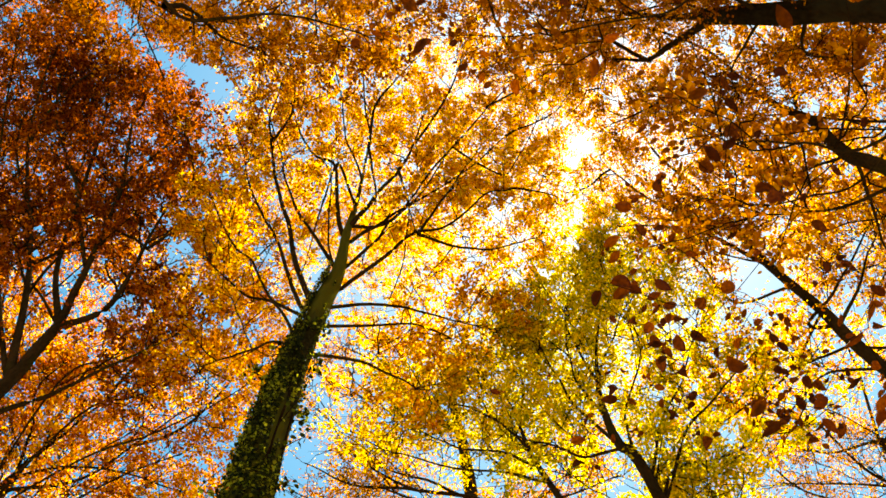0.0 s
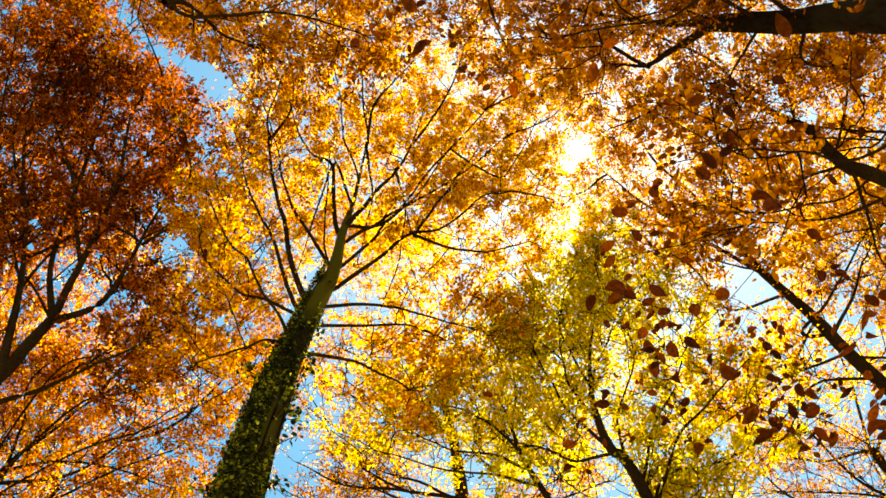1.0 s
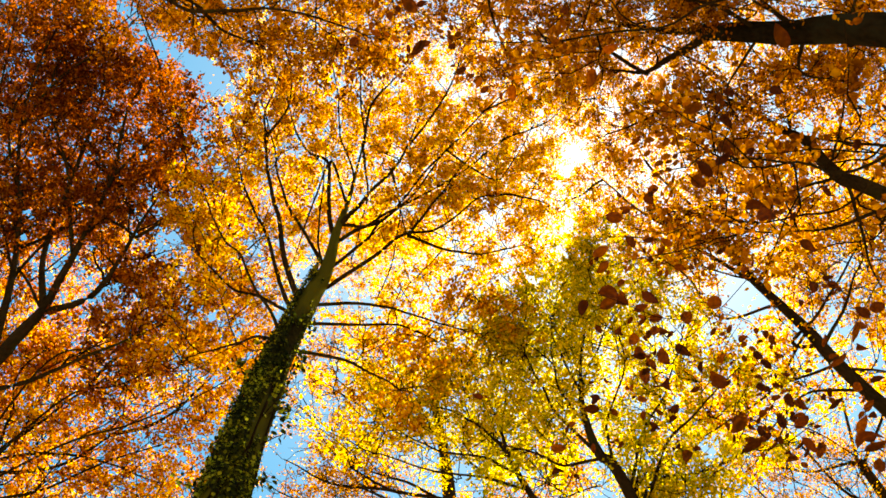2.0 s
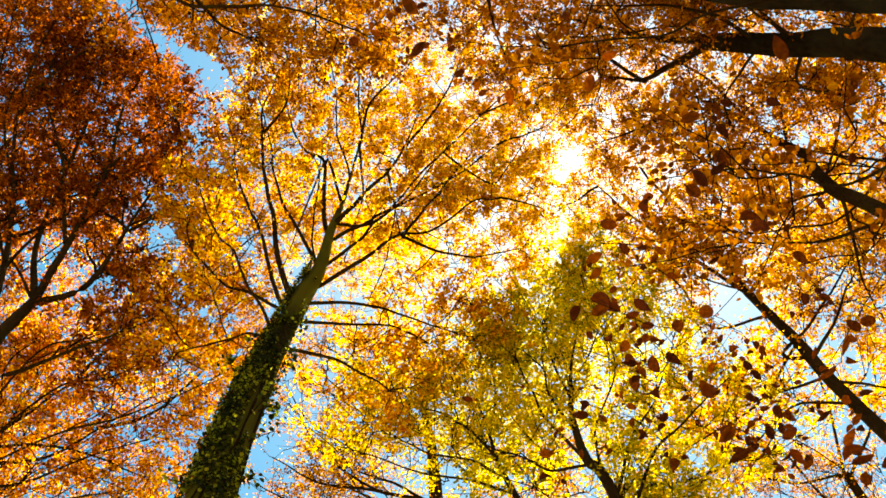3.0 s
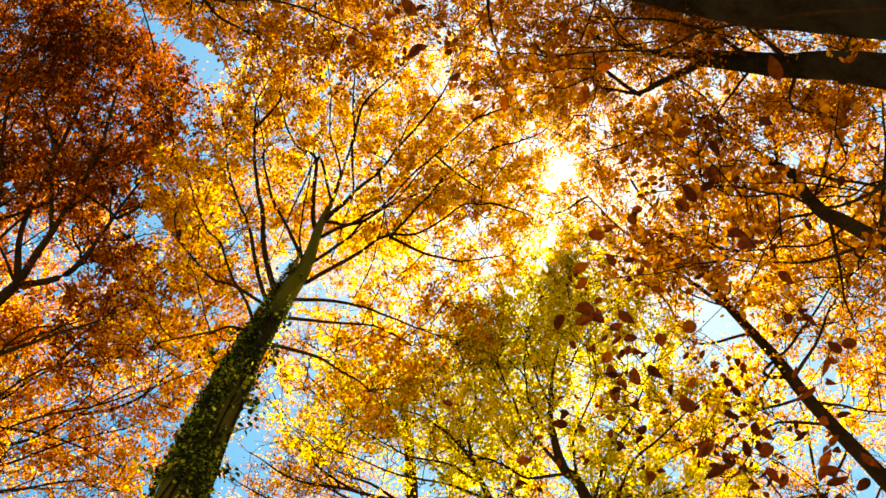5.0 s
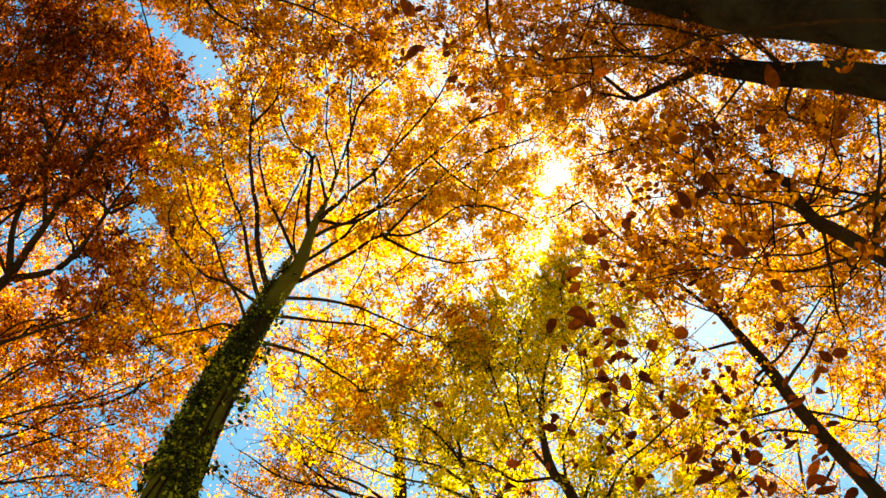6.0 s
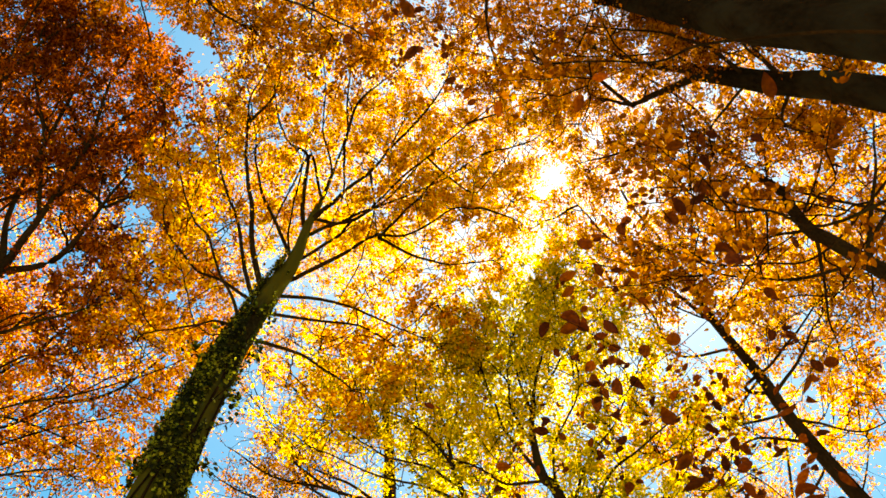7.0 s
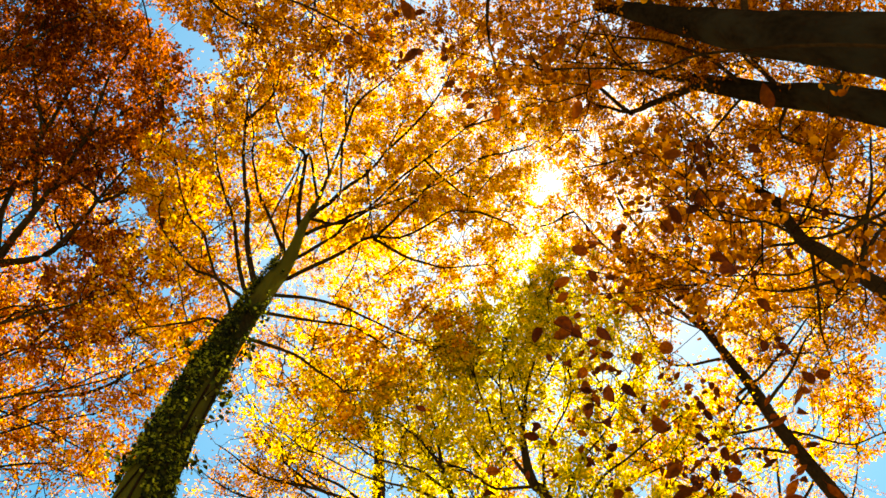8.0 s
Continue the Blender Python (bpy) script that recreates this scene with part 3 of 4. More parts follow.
rust_beech.limb(0.045, (-5.13, 3.74, 17.80), (-4.55, 3.38, 18.20), (-4.18, 2.75, 18.30), (-4.20, 2.00, 18.50), first=0.3, boughs=8, reach=1.1)
rust_beech.limb(0.06, (-5.94, 4.21, 12.90), (-7.17, 3.76, 14.20), (-8.50, 2.84, 16.00), (-9.62, 1.72, 18.00), first=0.3, boughs=30)
rust_beech.limb(0.06, (-5.89, 4.23, 13.10), (-7.60, 3.44, 16.00), (-8.82, 1.58, 19.50), (-9.09, -0.42, 22.00), first=0.3, boughs=17)
rust_beech.limb(0.06, (-6.10, 3.79, 17.40), (-6.76, 2.74, 19.50), (-7.50, 1.49, 21.50), (-7.65, 0.20, 23.50), first=0.3, boughs=8)
rust_beech.limb(0.05, (-5.99, 2.98, 19.60), (-5.47, 2.55, 20.50), (-4.95, 2.20, 21.50), (-4.74, 1.81, 22.00), first=0.3, boughs=5)
rust_beech.limb(0.05, (-9.09, -0.42, 22.00), (-8.28, -0.88, 22.60), (-7.53, -0.89, 23.20), (-6.96, -0.44, 23.80), first=0.3, boughs=10)
rust_beech.limb(0.05, (-6.85, 0.47, 24.00), (-7.53, -0.24, 24.60), (-8.41, -0.48, 25.00), (-9.42, -0.33, 25.40), first=0.3, boughs=12)
rust_beech.limb(0.05, (-7.75, 1.89, 20.50), (-7.48, 1.27, 21.60), (-7.00, 0.84, 22.60), (-6.50, 0.85, 23.40), first=0.3, boughs=13)
rust_beech.limb(0.05, (-7.25, 3.20, 18.50), (-7.94, 2.34, 20.00), (-8.03, 1.58, 21.00), (-7.84, 1.15, 22.00), first=0.3, boughs=2)
rust_beech.limb(0.05, (-6.67, 2.81, 19.80), (-7.46, 2.17, 20.60), (-8.03, 1.72, 21.20), (-8.80, 1.47, 21.80), first=0.3, boughs=7)
rust_beech.limb(0.04, (-5.99, 2.98, 19.60), (-6.50, 2.42, 20.60), (-7.23, 1.98, 21.40), (-8.16, 1.95, 22.00), boughs=9)
rust_beech.limb(0.04, (-5.13, 3.74, 17.80), (-5.86, 3.47, 18.80), (-6.75, 3.43, 19.60), (-7.63, 3.15, 20.40), boughs=6)
rust_beech.limb(0.04, (-6.04, 1.94, 21.60), (-5.69, 2.07, 22.20), (-5.37, 2.64, 22.40), (-5.25, 3.29, 22.40), reach=1.1, boughs=7)
rust_beech.limb(0.04, (-6.76, 3.91, 16.50), (-7.59, 3.39, 18.20), (-8.36, 2.57, 19.80), (-8.62, 2.08, 21.00), boughs=6)
rust_beech.limb(0.04, (-6.76, 3.91, 16.50), (-6.68, 3.67, 18.00), (-6.60, 3.63, 19.00), (-6.38, 3.70, 20.00), boughs=3)
rust_beech.limb(0.04, (-6.01, 4.23, 15.60), (-6.96, 4.01, 17.20), (-7.79, 3.84, 18.40), (-8.69, 3.66, 19.40), boughs=4)
rust_beech.limb(0.03, (-5.58, 1.19, 23.00), (-6.07, 0.19, 24.00), (-6.43, -0.60, 25.00), boughs=8, reach=1.2)
# slender beech with dark leaning trunk and orange crown
orange_beech = Tree('beech_tree', 'slender beech with dark leaning trunk and orange crown', 33, BARK, LEAF_ORANGE, spray=190)
orange_beech.trunk(0.13, 0.03, (5.62, 5.69, 13.15), (5.70, 5.62, 15.45), (5.74, 5.57, 18.00), (5.89, 5.41, 20.32), (6.01, 5.28, 23.07), girths=(0.125, 0.11, 0.096, 0.088, 0.074, 0.054, 0.026))
orange_beech.limb(0.03, (5.68, 5.55, 16.90), (4.83, 5.99, 16.90), (4.45, 5.45, 17.50), (4.06, 5.06, 18.20), boughs=6)
orange_beech.limb(0.04, (5.34, 5.64, 15.00), (6.21, 5.54, 16.00), (7.33, 5.21, 17.40), (8.12, 4.94, 18.40), boughs=6)
orange_beech.limb(0.03, (5.51, 5.57, 15.00), (5.02, 6.20, 14.90), (4.35, 6.62, 14.80), (3.39, 7.14, 14.60), sprays=4, boughs=7)
orange_beech.limb(0.05, (5.83, 5.39, 19.80), (4.88, 5.17, 20.40), (4.28, 4.77, 21.20), (3.87, 4.38, 22.00), boughs=7)
orange_beech.limb(0.05, (5.83, 5.39, 19.80), (6.29, 4.60, 21.40), (6.34, 3.86, 23.00), (6.02, 3.01, 24.00), boughs=4)
orange_beech.limb(0.05, (5.74, 5.57, 18.00), (6.80, 5.28, 18.80), (7.93, 5.36, 19.40), (9.13, 5.20, 20.00), boughs=10)
orange_beech.limb(0.05, (5.74, 5.57, 18.00), (5.18, 5.27, 18.80), (4.43, 5.14, 19.60), (3.54, 5.17, 20.20), boughs=4)
orange_beech.limb(0.025, (5.74, 5.57, 18.00), (5.63, 5.71, 18.60), (5.20, 5.65, 19.20), (5.02, 5.41, 20.00), boughs=5, reach=1.1)
orange_beech.limb(0.04, (5.99, 5.26, 23.00), (5.24, 4.39, 24.00), (5.01, 3.38, 25.00), (4.88, 2.33, 26.00), boughs=2)
orange_beech.limb(0.03, (5.58, 5.56, 14.20), (6.17, 5.99, 14.40), (7.05, 6.27, 14.80), (8.15, 6.33, 15.50), boughs=9)
orange_beech.limb(0.034, (5.68, 5.64, 14.88), (6.20, 5.36, 15.38), (6.63, 5.07, 15.88), (7.07, 4.84, 16.38), boughs=4, reach=0.9)
orange_beech.limb(0.024, (5.66, 5.65, 14.40), (5.01, 6.08, 14.55), (4.56, 6.37, 14.70), (4.07, 6.73, 14.85), boughs=3, reach=0.8, sprays=5)
orange_beech.limb(0.024, (5.64, 5.67, 13.80), (5.15, 5.98, 13.90), (4.87, 6.33, 14.00), (4.65, 6.65, 14.10), boughs=3, reach=0.8, sprays=5)
orange_beech.limb(0.03, (3.87, 4.38, 22.00), (3.47, 4.87, 22.80), (3.03, 5.06, 23.40), (2.61, 4.71, 24.00), reach=0.9, boughs=4)
# beech with dark forked trunk and brown-orange crown
brown_beech = Tree('beech_tree', 'beech with dark forked trunk and brown-orange crown', 44, BARK, LEAF_BROWN, spray=165, bare=0.85)
brown_beech.trunk(0.115, 0.025, (6.20, 3.24, 14.30), (6.19, 3.27, 15.27), (6.25, 3.15, 16.18), (6.33, 2.98, 17.00), (6.36, 2.93, 18.54), (6.42, 2.80, 20.14), (6.44, 2.75, 22.70), girths=(0.135, 0.122, 0.108, 0.104, 0.096, 0.085, 0.068, 0.048, 0.024))
brown_beech.limb(0.06, (6.37, 2.85, 19.70), (5.62, 2.64, 20.80), (4.70, 3.05, 21.40), (3.96, 3.39, 22.00), boughs=11)
brown_beech.limb(0.04, (6.35, 3.01, 18.00), (6.76, 2.35, 19.40), (6.81, 1.79, 20.80), (6.44, 0.86, 22.00), boughs=7)
brown_beech.limb(0.03, (6.26, 3.18, 15.60), (6.06, 3.63, 16.40), (5.71, 4.03, 17.20), (5.19, 4.12, 18.00), boughs=10)
brown_beech.limb(0.05, (6.19, 3.27, 14.40), (6.98, 3.75, 15.00), (8.11, 3.99, 15.80), (9.42, 3.80, 16.80), boughs=14)
brown_beech.limb(0.05, (6.19, 3.19, 14.40), (7.02, 2.89, 15.40), (7.73, 2.27, 16.80), (8.15, 1.65, 18.00), boughs=3)
brown_beech.limb(0.03, (6.72, 2.72, 14.20), (6.45, 2.84, 16.00), (6.12, 2.91, 17.40), (5.62, 2.91, 18.80), (5.05, 2.58, 20.40), boughs=10)
brown_beech.limb(0.03, (6.25, 3.28, 14.40), (5.97, 3.87, 15.00), (5.62, 4.13, 15.80), (5.17, 4.23, 16.80), (4.68, 4.27, 18.00), boughs=5)
brown_beech.limb(0.025, (6.26, 3.14, 16.00), (6.90, 2.63, 17.00), (7.36, 2.03, 18.00), (8.04, 1.27, 19.00), boughs=11)
brown_beech.limb(0.05, (6.21, 3.26, 14.30), (7.41, 2.96, 15.50), (8.76, 2.24, 17.00), (9.71, 1.49, 18.00), boughs=13)
brown_beech.limb(0.04, (6.37, 2.85, 19.70), (5.86, 2.04, 21.50), (4.96, 1.52, 23.00), (3.87, 1.54, 24.00), boughs=6)
brown_beech.limb(0.04, (6.29, 3.20, 15.30), (6.55, 3.88, 15.50), (6.85, 4.67, 15.60), (7.21, 5.53, 15.80), boughs=8)
brown_beech.limb(0.03, (3.87, 1.54, 24.00), (3.51, 2.18, 24.60), (2.98, 2.85, 25.20), (2.51, 3.86, 25.80), reach=1.1, boughs=9)
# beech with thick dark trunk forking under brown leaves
shaded_beech = Tree('beech_tree', 'beech with thick dark trunk forking under brown leaves', 55, BARK_LICHEN_SHADED, LEAF_RUSSET, spray=170)
shaded_beech.trunk(0.26, 0.15, (5.52, 0.93, 12.89), (5.48, 1.08, 15.63), (5.37, 1.21, 19.26))
shaded_beech.limb(0.12, (5.42, 1.33, 19.20), (5.00, 1.67, 20.00), (4.58, 2.01, 20.60), (4.03, 1.94, 21.20), boughs=2)
shaded_beech.limb(0.1, (5.42, 1.33, 19.20), (4.86, 1.19, 20.60), (3.89, 0.93, 22.40), (2.80, 0.50, 24.00), boughs=7)
shaded_beech.limb(0.04, (5.47, 1.17, 15.60), (5.33, 0.37, 17.00), (4.93, -0.65, 18.50), (4.60, -1.68, 20.00), boughs=17)
shaded_beech.limb(0.04, (5.45, 1.22, 17.20), (4.75, 0.35, 18.80), (3.93, -0.61, 20.20), (2.91, -1.35, 21.50), boughs=15)
shaded_beech.limb(0.03, (5.49, 1.07, 13.80), (6.11, 0.23, 14.80), (6.52, -0.79, 16.00), (6.72, -1.75, 17.40), boughs=26)
shaded_beech.limb(0.05, (4.58, 2.01, 20.60), (3.88, 1.45, 22.00), (3.08, 1.38, 23.00), (2.24, 0.80, 24.00), boughs=4)
shaded_beech.limb(0.04, (5.47, 1.13, 17.02), (4.76, 0.63, 17.49), (4.07, 0.50, 18.51), (3.16, 0.44, 19.52), boughs=6, reach=1.3)
shaded_beech.limb(0.03, (5.40, 1.26, 19.15), (4.81, 0.91, 19.75), (4.23, 1.03, 20.51), (3.28, 1.11, 21.50), boughs=4, reach=1.2)
shaded_beech.limb(0.035, (5.48, 1.08, 15.60), (5.86, 1.62, 16.30), (6.30, 1.92, 16.90), (7.00, 2.05, 17.60), boughs=6, reach=1.1)
shaded_beech.limb(0.03, (5.42, 1.15, 17.20), (5.20, 1.70, 17.30), (5.15, 2.20, 17.50), (5.35, 2.50, 17.80), boughs=5, reach=0.9)
shaded_beech.limb(0.025, (5.38, 1.21, 19.20), (6.44, 0.97, 19.80), (5.91, 0.86, 20.20), (5.19, 0.75, 20.80), boughs=5, reach=1.0)
shaded_beech.limb(0.03, (5.52, 1.12, 15.50), (5.27, 0.66, 16.27), (5.12, 0.37, 17.18), (4.61, 0.09, 18.38), boughs=10, reach=1.2)
# large old beech trunk close by, lichened bark with canopy shade in its colour
near_beech = Tree('beech_tree', 'large old beech trunk close by, lichened bark with canopy shade in its colour', 66, BARK_LICHEN_SHADED, LEAF_RUSSET, leaf_size=0.065, spray=80)
near_beech.trunk(0.33, 0.2, (4.03, 0.15, 9.65), (4.00, 0.17, 11.63), (4.10, 0.17, 13.37), (4.13, 0.12, 15.89), (3.95, 0.01, 18.99), (3.77, -0.02, 21.24), girths=(0.32, 0.29, 0.27, 0.26, 0.255, 0.225, 0.16, 0.08))
near_beech.limb(0.07, (4.00, -0.02, 19.90), (3.15, -0.34, 21.50), (1.87, -0.75, 23.00), (0.40, -1.06, 24.00), boughs=13)
near_beech.limb(0.07, (4.06, -0.00, 18.00), (3.81, -0.96, 19.50), (2.91, -2.01, 21.00), (1.89, -2.97, 22.50), boughs=15)
near_beech.limb(0.06, (4.02, 0.10, 13.50), (4.39, -0.89, 15.00), (4.19, -2.04, 17.00), (3.44, -3.31, 19.00), boughs=17)
near_beech.limb(0.012, (4.00, 0.10, 7.50), (3.10, 1.46, 8.00), (2.83, 1.56, 8.60), (2.54, 1.60, 9.40), reach=0.7, sprays=3, first=0.5, lift=0.2, boughs=5)
near_beech.limb(0.012, (4.00, 0.10, 8.00), (3.47, 1.63, 8.60), (3.30, 2.03, 9.20), (2.96, 2.34, 10.00), reach=0.8, sprays=3, first=0.4, lift=0.3, boughs=3)
near_beech.limb(0.012, (4.00, 0.10, 8.50), (2.69, 0.19, 9.00), (2.10, 0.42, 9.60), (1.27, 0.57, 10.40), reach=0.8, sprays=3, first=0.6, lift=0.3, boughs=2)
# young tree with thin forked stem and bright yellow-green crown
lime_tree = Tree('young_tree', 'young tree with thin forked stem and bright yellow-green crown', 77, BARK, LEAF_LIME, leaf_size=0.044, spray=225)
lime_tree.trunk(0.075, 0.014, (2.13, 6.16, 12.00), (1.96, 6.14, 13.00), (1.96, 6.12, 14.00), (2.04, 6.08, 14.80), (2.22, 5.95, 15.80), (2.54, 5.69, 17.00), girths=(0.085, 0.08, 0.075, 0.066, 0.052, 0.042, 0.026, 0.012))
lime_tree.limb(0.03, (1.96, 6.15, 13.10), (1.66, 6.03, 14.00), (1.46, 5.90, 15.00), (1.32, 5.60, 16.00), reach=1.0, boughs=8)
lime_tree.limb(0.022, (1.96, 6.12, 14.00), (1.72, 5.99, 14.80), (1.74, 5.80, 15.60), (1.87, 5.61, 16.60), reach=1.0, boughs=4)
lime_tree.limb(0.025, (2.05, 6.08, 14.90), (1.99, 5.92, 15.80), (2.00, 5.69, 16.80), (2.34, 5.30, 18.00), reach=1.0, boughs=7)
lime_tree.limb(0.022, (2.05, 6.08, 14.90), (2.49, 5.90, 15.80), (2.96, 5.73, 16.80), (3.57, 5.46, 17.60), reach=1.0, boughs=4)
lime_tree.limb(0.025, (2.08, 6.17, 12.40), (2.59, 6.14, 13.40), (3.25, 5.99, 14.60), (3.88, 5.71, 15.80), reach=1.0, boughs=7)
lime_tree.limb(0.022, (2.01, 6.12, 12.70), (2.30, 6.03, 13.80), (2.72, 5.90, 15.00), (2.88, 5.64, 16.00), reach=1.0, boughs=4)
lime_tree.limb(0.025, (2.15, 6.14, 12.10), (2.91, 6.08, 13.00), (3.71, 5.98, 13.80), (4.40, 5.80, 14.60), reach=1.0, boughs=2)
lime_tree.limb(0.025, (2.08, 6.13, 12.10), (2.58, 6.29, 12.40), (3.43, 6.39, 12.80), (4.26, 6.39, 13.20), reach=1.0, boughs=2)
lime_tree.limb(0.025, (1.97, 6.18, 12.90), (1.55, 6.40, 13.20), (1.14, 6.46, 13.60), (0.58, 6.32, 14.20), reach=1.0, boughs=6)
lime_tree.limb(0.025, (2.13, 6.16, 12.00), (1.88, 6.27, 11.60), (2.34, 6.58, 11.60), (3.09, 6.58, 11.80), reach=1.0, boughs=11)
lime_tree.limb(0.02, (2.46, 5.76, 16.80), (2.82, 5.50, 17.40), (2.77, 5.14, 18.00), reach=1.0, boughs=5)
# slender young tree with dark stem and amber yellow leaves
sapling = Tree('young_tree', 'slender young tree with dark stem and amber yellow leaves', 78, BARK, LEAF_AMBER, leaf_size=0.042, spray=200)
sapling.trunk(0.06, 0.012, (1.17, 6.20, 11.00), (1.00, 6.23, 12.00), (0.80, 6.24, 13.20), (0.74, 6.25, 14.20), (0.64, 6.15, 15.00), (0.50, 6.09, 15.80), girths=(0.06, 0.056, 0.052, 0.044, 0.034, 0.024, 0.016, 0.008))
sapling.limb(0.022, (0.90, 6.26, 12.60), (0.45, 6.28, 12.90), (-0.28, 6.24, 13.20), (-1.12, 6.11, 13.60), reach=0.7, boughs=3, sprays=3)
sapling.limb(0.022, (0.81, 6.22, 13.00), (0.35, 6.23, 13.40), (-0.26, 6.26, 13.80), (-0.73, 6.22, 14.40), reach=0.8, boughs=6, sprays=4)
sapling.limb(0.022, (0.78, 6.26, 13.40), (0.44, 6.12, 14.20), (-0.02, 6.10, 14.80), (-0.72, 6.23, 15.20), reach=1.0, boughs=5)
sapling.limb(0.02, (0.74, 6.25, 14.20), (0.95, 6.10, 15.00), (0.97, 5.85, 16.00), reach=1.0, boughs=4)
sapling.limb(0.02, (0.64, 6.15, 15.00), (0.36, 6.15, 15.30), (0.26, 5.94, 16.00), reach=1.0, boughs=3)
# further beech with bare thin boughs and bright orange leaves
far_gold_beech = Tree('beech_tree', 'further beech with bare thin boughs and bright orange leaves', 88, BARK, LEAF_COPPER, spray=170, stout=0.62, bare=0.7)
far_gold_beech.trunk(0.2, 0.1, (-7.94, 6.87, 13.51), (-7.85, 6.98, 14.82), (-7.78, 7.06, 16.33))
far_gold_beech.limb(0.06, (-7.18, 6.51, 15.20), (-6.70, 6.41, 16.20), (-6.33, 6.31, 17.20), (-5.64, 6.33, 18.00), boughs=6)
far_gold_beech.limb(0.06, (-7.24, 6.53, 14.90), (-6.32, 6.76, 15.40), (-5.63, 6.68, 16.20), (-4.93, 6.62, 17.40), boughs=2)
far_gold_beech.limb(0.05, (-7.30, 6.49, 13.90), (-6.38, 6.66, 14.40), (-5.55, 6.65, 15.00), (-4.60, 6.73, 15.80), sprays=4, boughs=2)
far_gold_beech.limb(0.05, (-7.18, 6.51, 15.20), (-7.30, 6.31, 16.60), (-7.50, 5.99, 17.60), (-7.23, 5.81, 18.40), boughs=13)
far_gold_beech.limb(0.05, (-7.29, 6.58, 15.00), (-8.24, 6.17, 16.60), (-8.46, 5.73, 17.60), (-8.43, 5.41, 19.00), boughs=14)
far_gold_beech.limb(0.05, (-6.33, 6.31, 17.20), (-5.74, 5.80, 18.40), (-5.17, 5.57, 19.40), (-4.62, 5.44, 20.20), boughs=7)
far_gold_beech.limb(0.05, (-5.63, 6.68, 16.20), (-4.93, 6.77, 16.80), (-4.35, 6.57, 17.60), (-4.02, 6.29, 18.40), boughs=7)
far_gold_beech.limb(0.05, (-7.30, 6.49, 13.90), (-8.25, 6.24, 15.00), (-9.13, 5.93, 16.40), (-9.53, 5.57, 17.60), boughs=15)
far_gold_beech.limb(0.05, (-7.37, 6.44, 13.40), (-6.58, 6.69, 13.60), (-5.77, 6.79, 14.00), (-4.98, 7.00, 14.60), sprays=5, boughs=13)
far_gold_beech.limb(0.05, (-7.47, 6.46, 12.80), (-6.92, 6.60, 13.00), (-6.16, 6.94, 13.20), (-5.24, 7.18, 13.60), boughs=6)
far_gold_beech.limb(0.05, (-7.18, 6.51, 15.20), (-6.46, 6.65, 15.60), (-5.66, 7.09, 16.00), (-5.04, 7.74, 16.40), sprays=5, boughs=13)
far_gold_beech.limb(0.04, (-7.30, 6.49, 13.90), (-7.29, 6.54, 14.60), (-6.88, 6.76, 15.20), (-6.75, 6.61, 16.20), boughs=2)
far_gold_beech.limb(0.022, (-7.85, 6.98, 14.82), (-5.72, 5.30, 14.65), (-5.15, 5.33, 15.33), (-4.46, 5.38, 16.22), (-3.80, 5.39, 17.27), boughs=5, first=0.2)
far_gold_beech.limb(0.022, (-7.85, 6.98, 14.82), (-5.33, 5.62, 13.98), (-4.70, 5.74, 14.64), (-4.03, 5.82, 15.50), (-3.47, 5.88, 16.29), boughs=5, first=0.2)
far_gold_beech.limb(0.022, (-7.85, 6.98, 14.82), (-6.18, 5.08, 15.45), (-5.66, 5.09, 16.13), (-5.13, 5.13, 16.97), (-4.55, 5.11, 18.03), boughs=5, first=0.2)
far_gold_beech.limb(0.04, (-8.43, 5.41, 19.00), (-8.30, 5.08, 20.00), (-7.75, 4.74, 21.00), (-7.28, 4.46, 22.00), boughs=7)
far_gold_beech.limb(0.04, (-8.46, 5.73, 17.60), (-9.02, 5.21, 20.00), (-9.23, 4.55, 21.50), (-9.18, 4.05, 23.00), boughs=8)
far_gold_beech.limb(0.04, (-4.62, 5.44, 20.20), (-4.36, 5.38, 21.50), (-3.92, 5.21, 23.00), (-3.33, 4.99, 24.00), boughs=6)
far_gold_beech.limb(0.04, (-5.17, 5.57, 19.40), (-4.84, 5.35, 20.80), (-4.50, 4.99, 22.00), (-4.39, 4.56, 23.40), boughs=5)
# beech with long low limb and brown-orange leaves overhead
overhang_beech = Tree('beech_tree', 'beech with long low limb and brown-orange leaves overhead', 99, BARK, LEAF_RUSSET, spray=165)
overhang_beech.trunk(0.24, 0.12, (-2.60, -6.50, 8.00), (-2.50, -6.40, 13.00), (-2.40, -6.20, 18.00))
overhang_beech.limb(0.04, (-2.50, -6.40, 12.00), (-3.14, -1.82, 13.00), (-3.04, -0.20, 14.00), (-2.38, 0.03, 14.40), (-1.55, 0.10, 14.80), (-0.70, 0.51, 15.00), boughs=9)
overhang_beech.limb(0.07, (-2.50, -6.40, 14.00), (-1.80, -2.39, 16.00), (-2.06, -1.17, 18.00), (-3.09, -0.00, 20.00), (-4.50, 0.17, 21.40), boughs=4)
overhang_beech.limb(0.07, (-2.50, -6.40, 15.00), (-0.59, -2.05, 17.50), (-0.32, -0.64, 19.50), (-0.31, 0.52, 21.50), boughs=13)
overhang_beech.limb(0.07, (-2.50, -6.40, 14.00), (0.62, -1.98, 16.40), (1.20, -0.47, 18.00), (1.49, 0.60, 19.60), (1.85, 1.46, 21.00), boughs=9)
overhang_beech.limb(0.06, (-2.40, -6.20, 17.50), (-3.58, -3.06, 19.00), (-5.43, -2.06, 20.50), (-6.44, -0.75, 22.00), boughs=12)
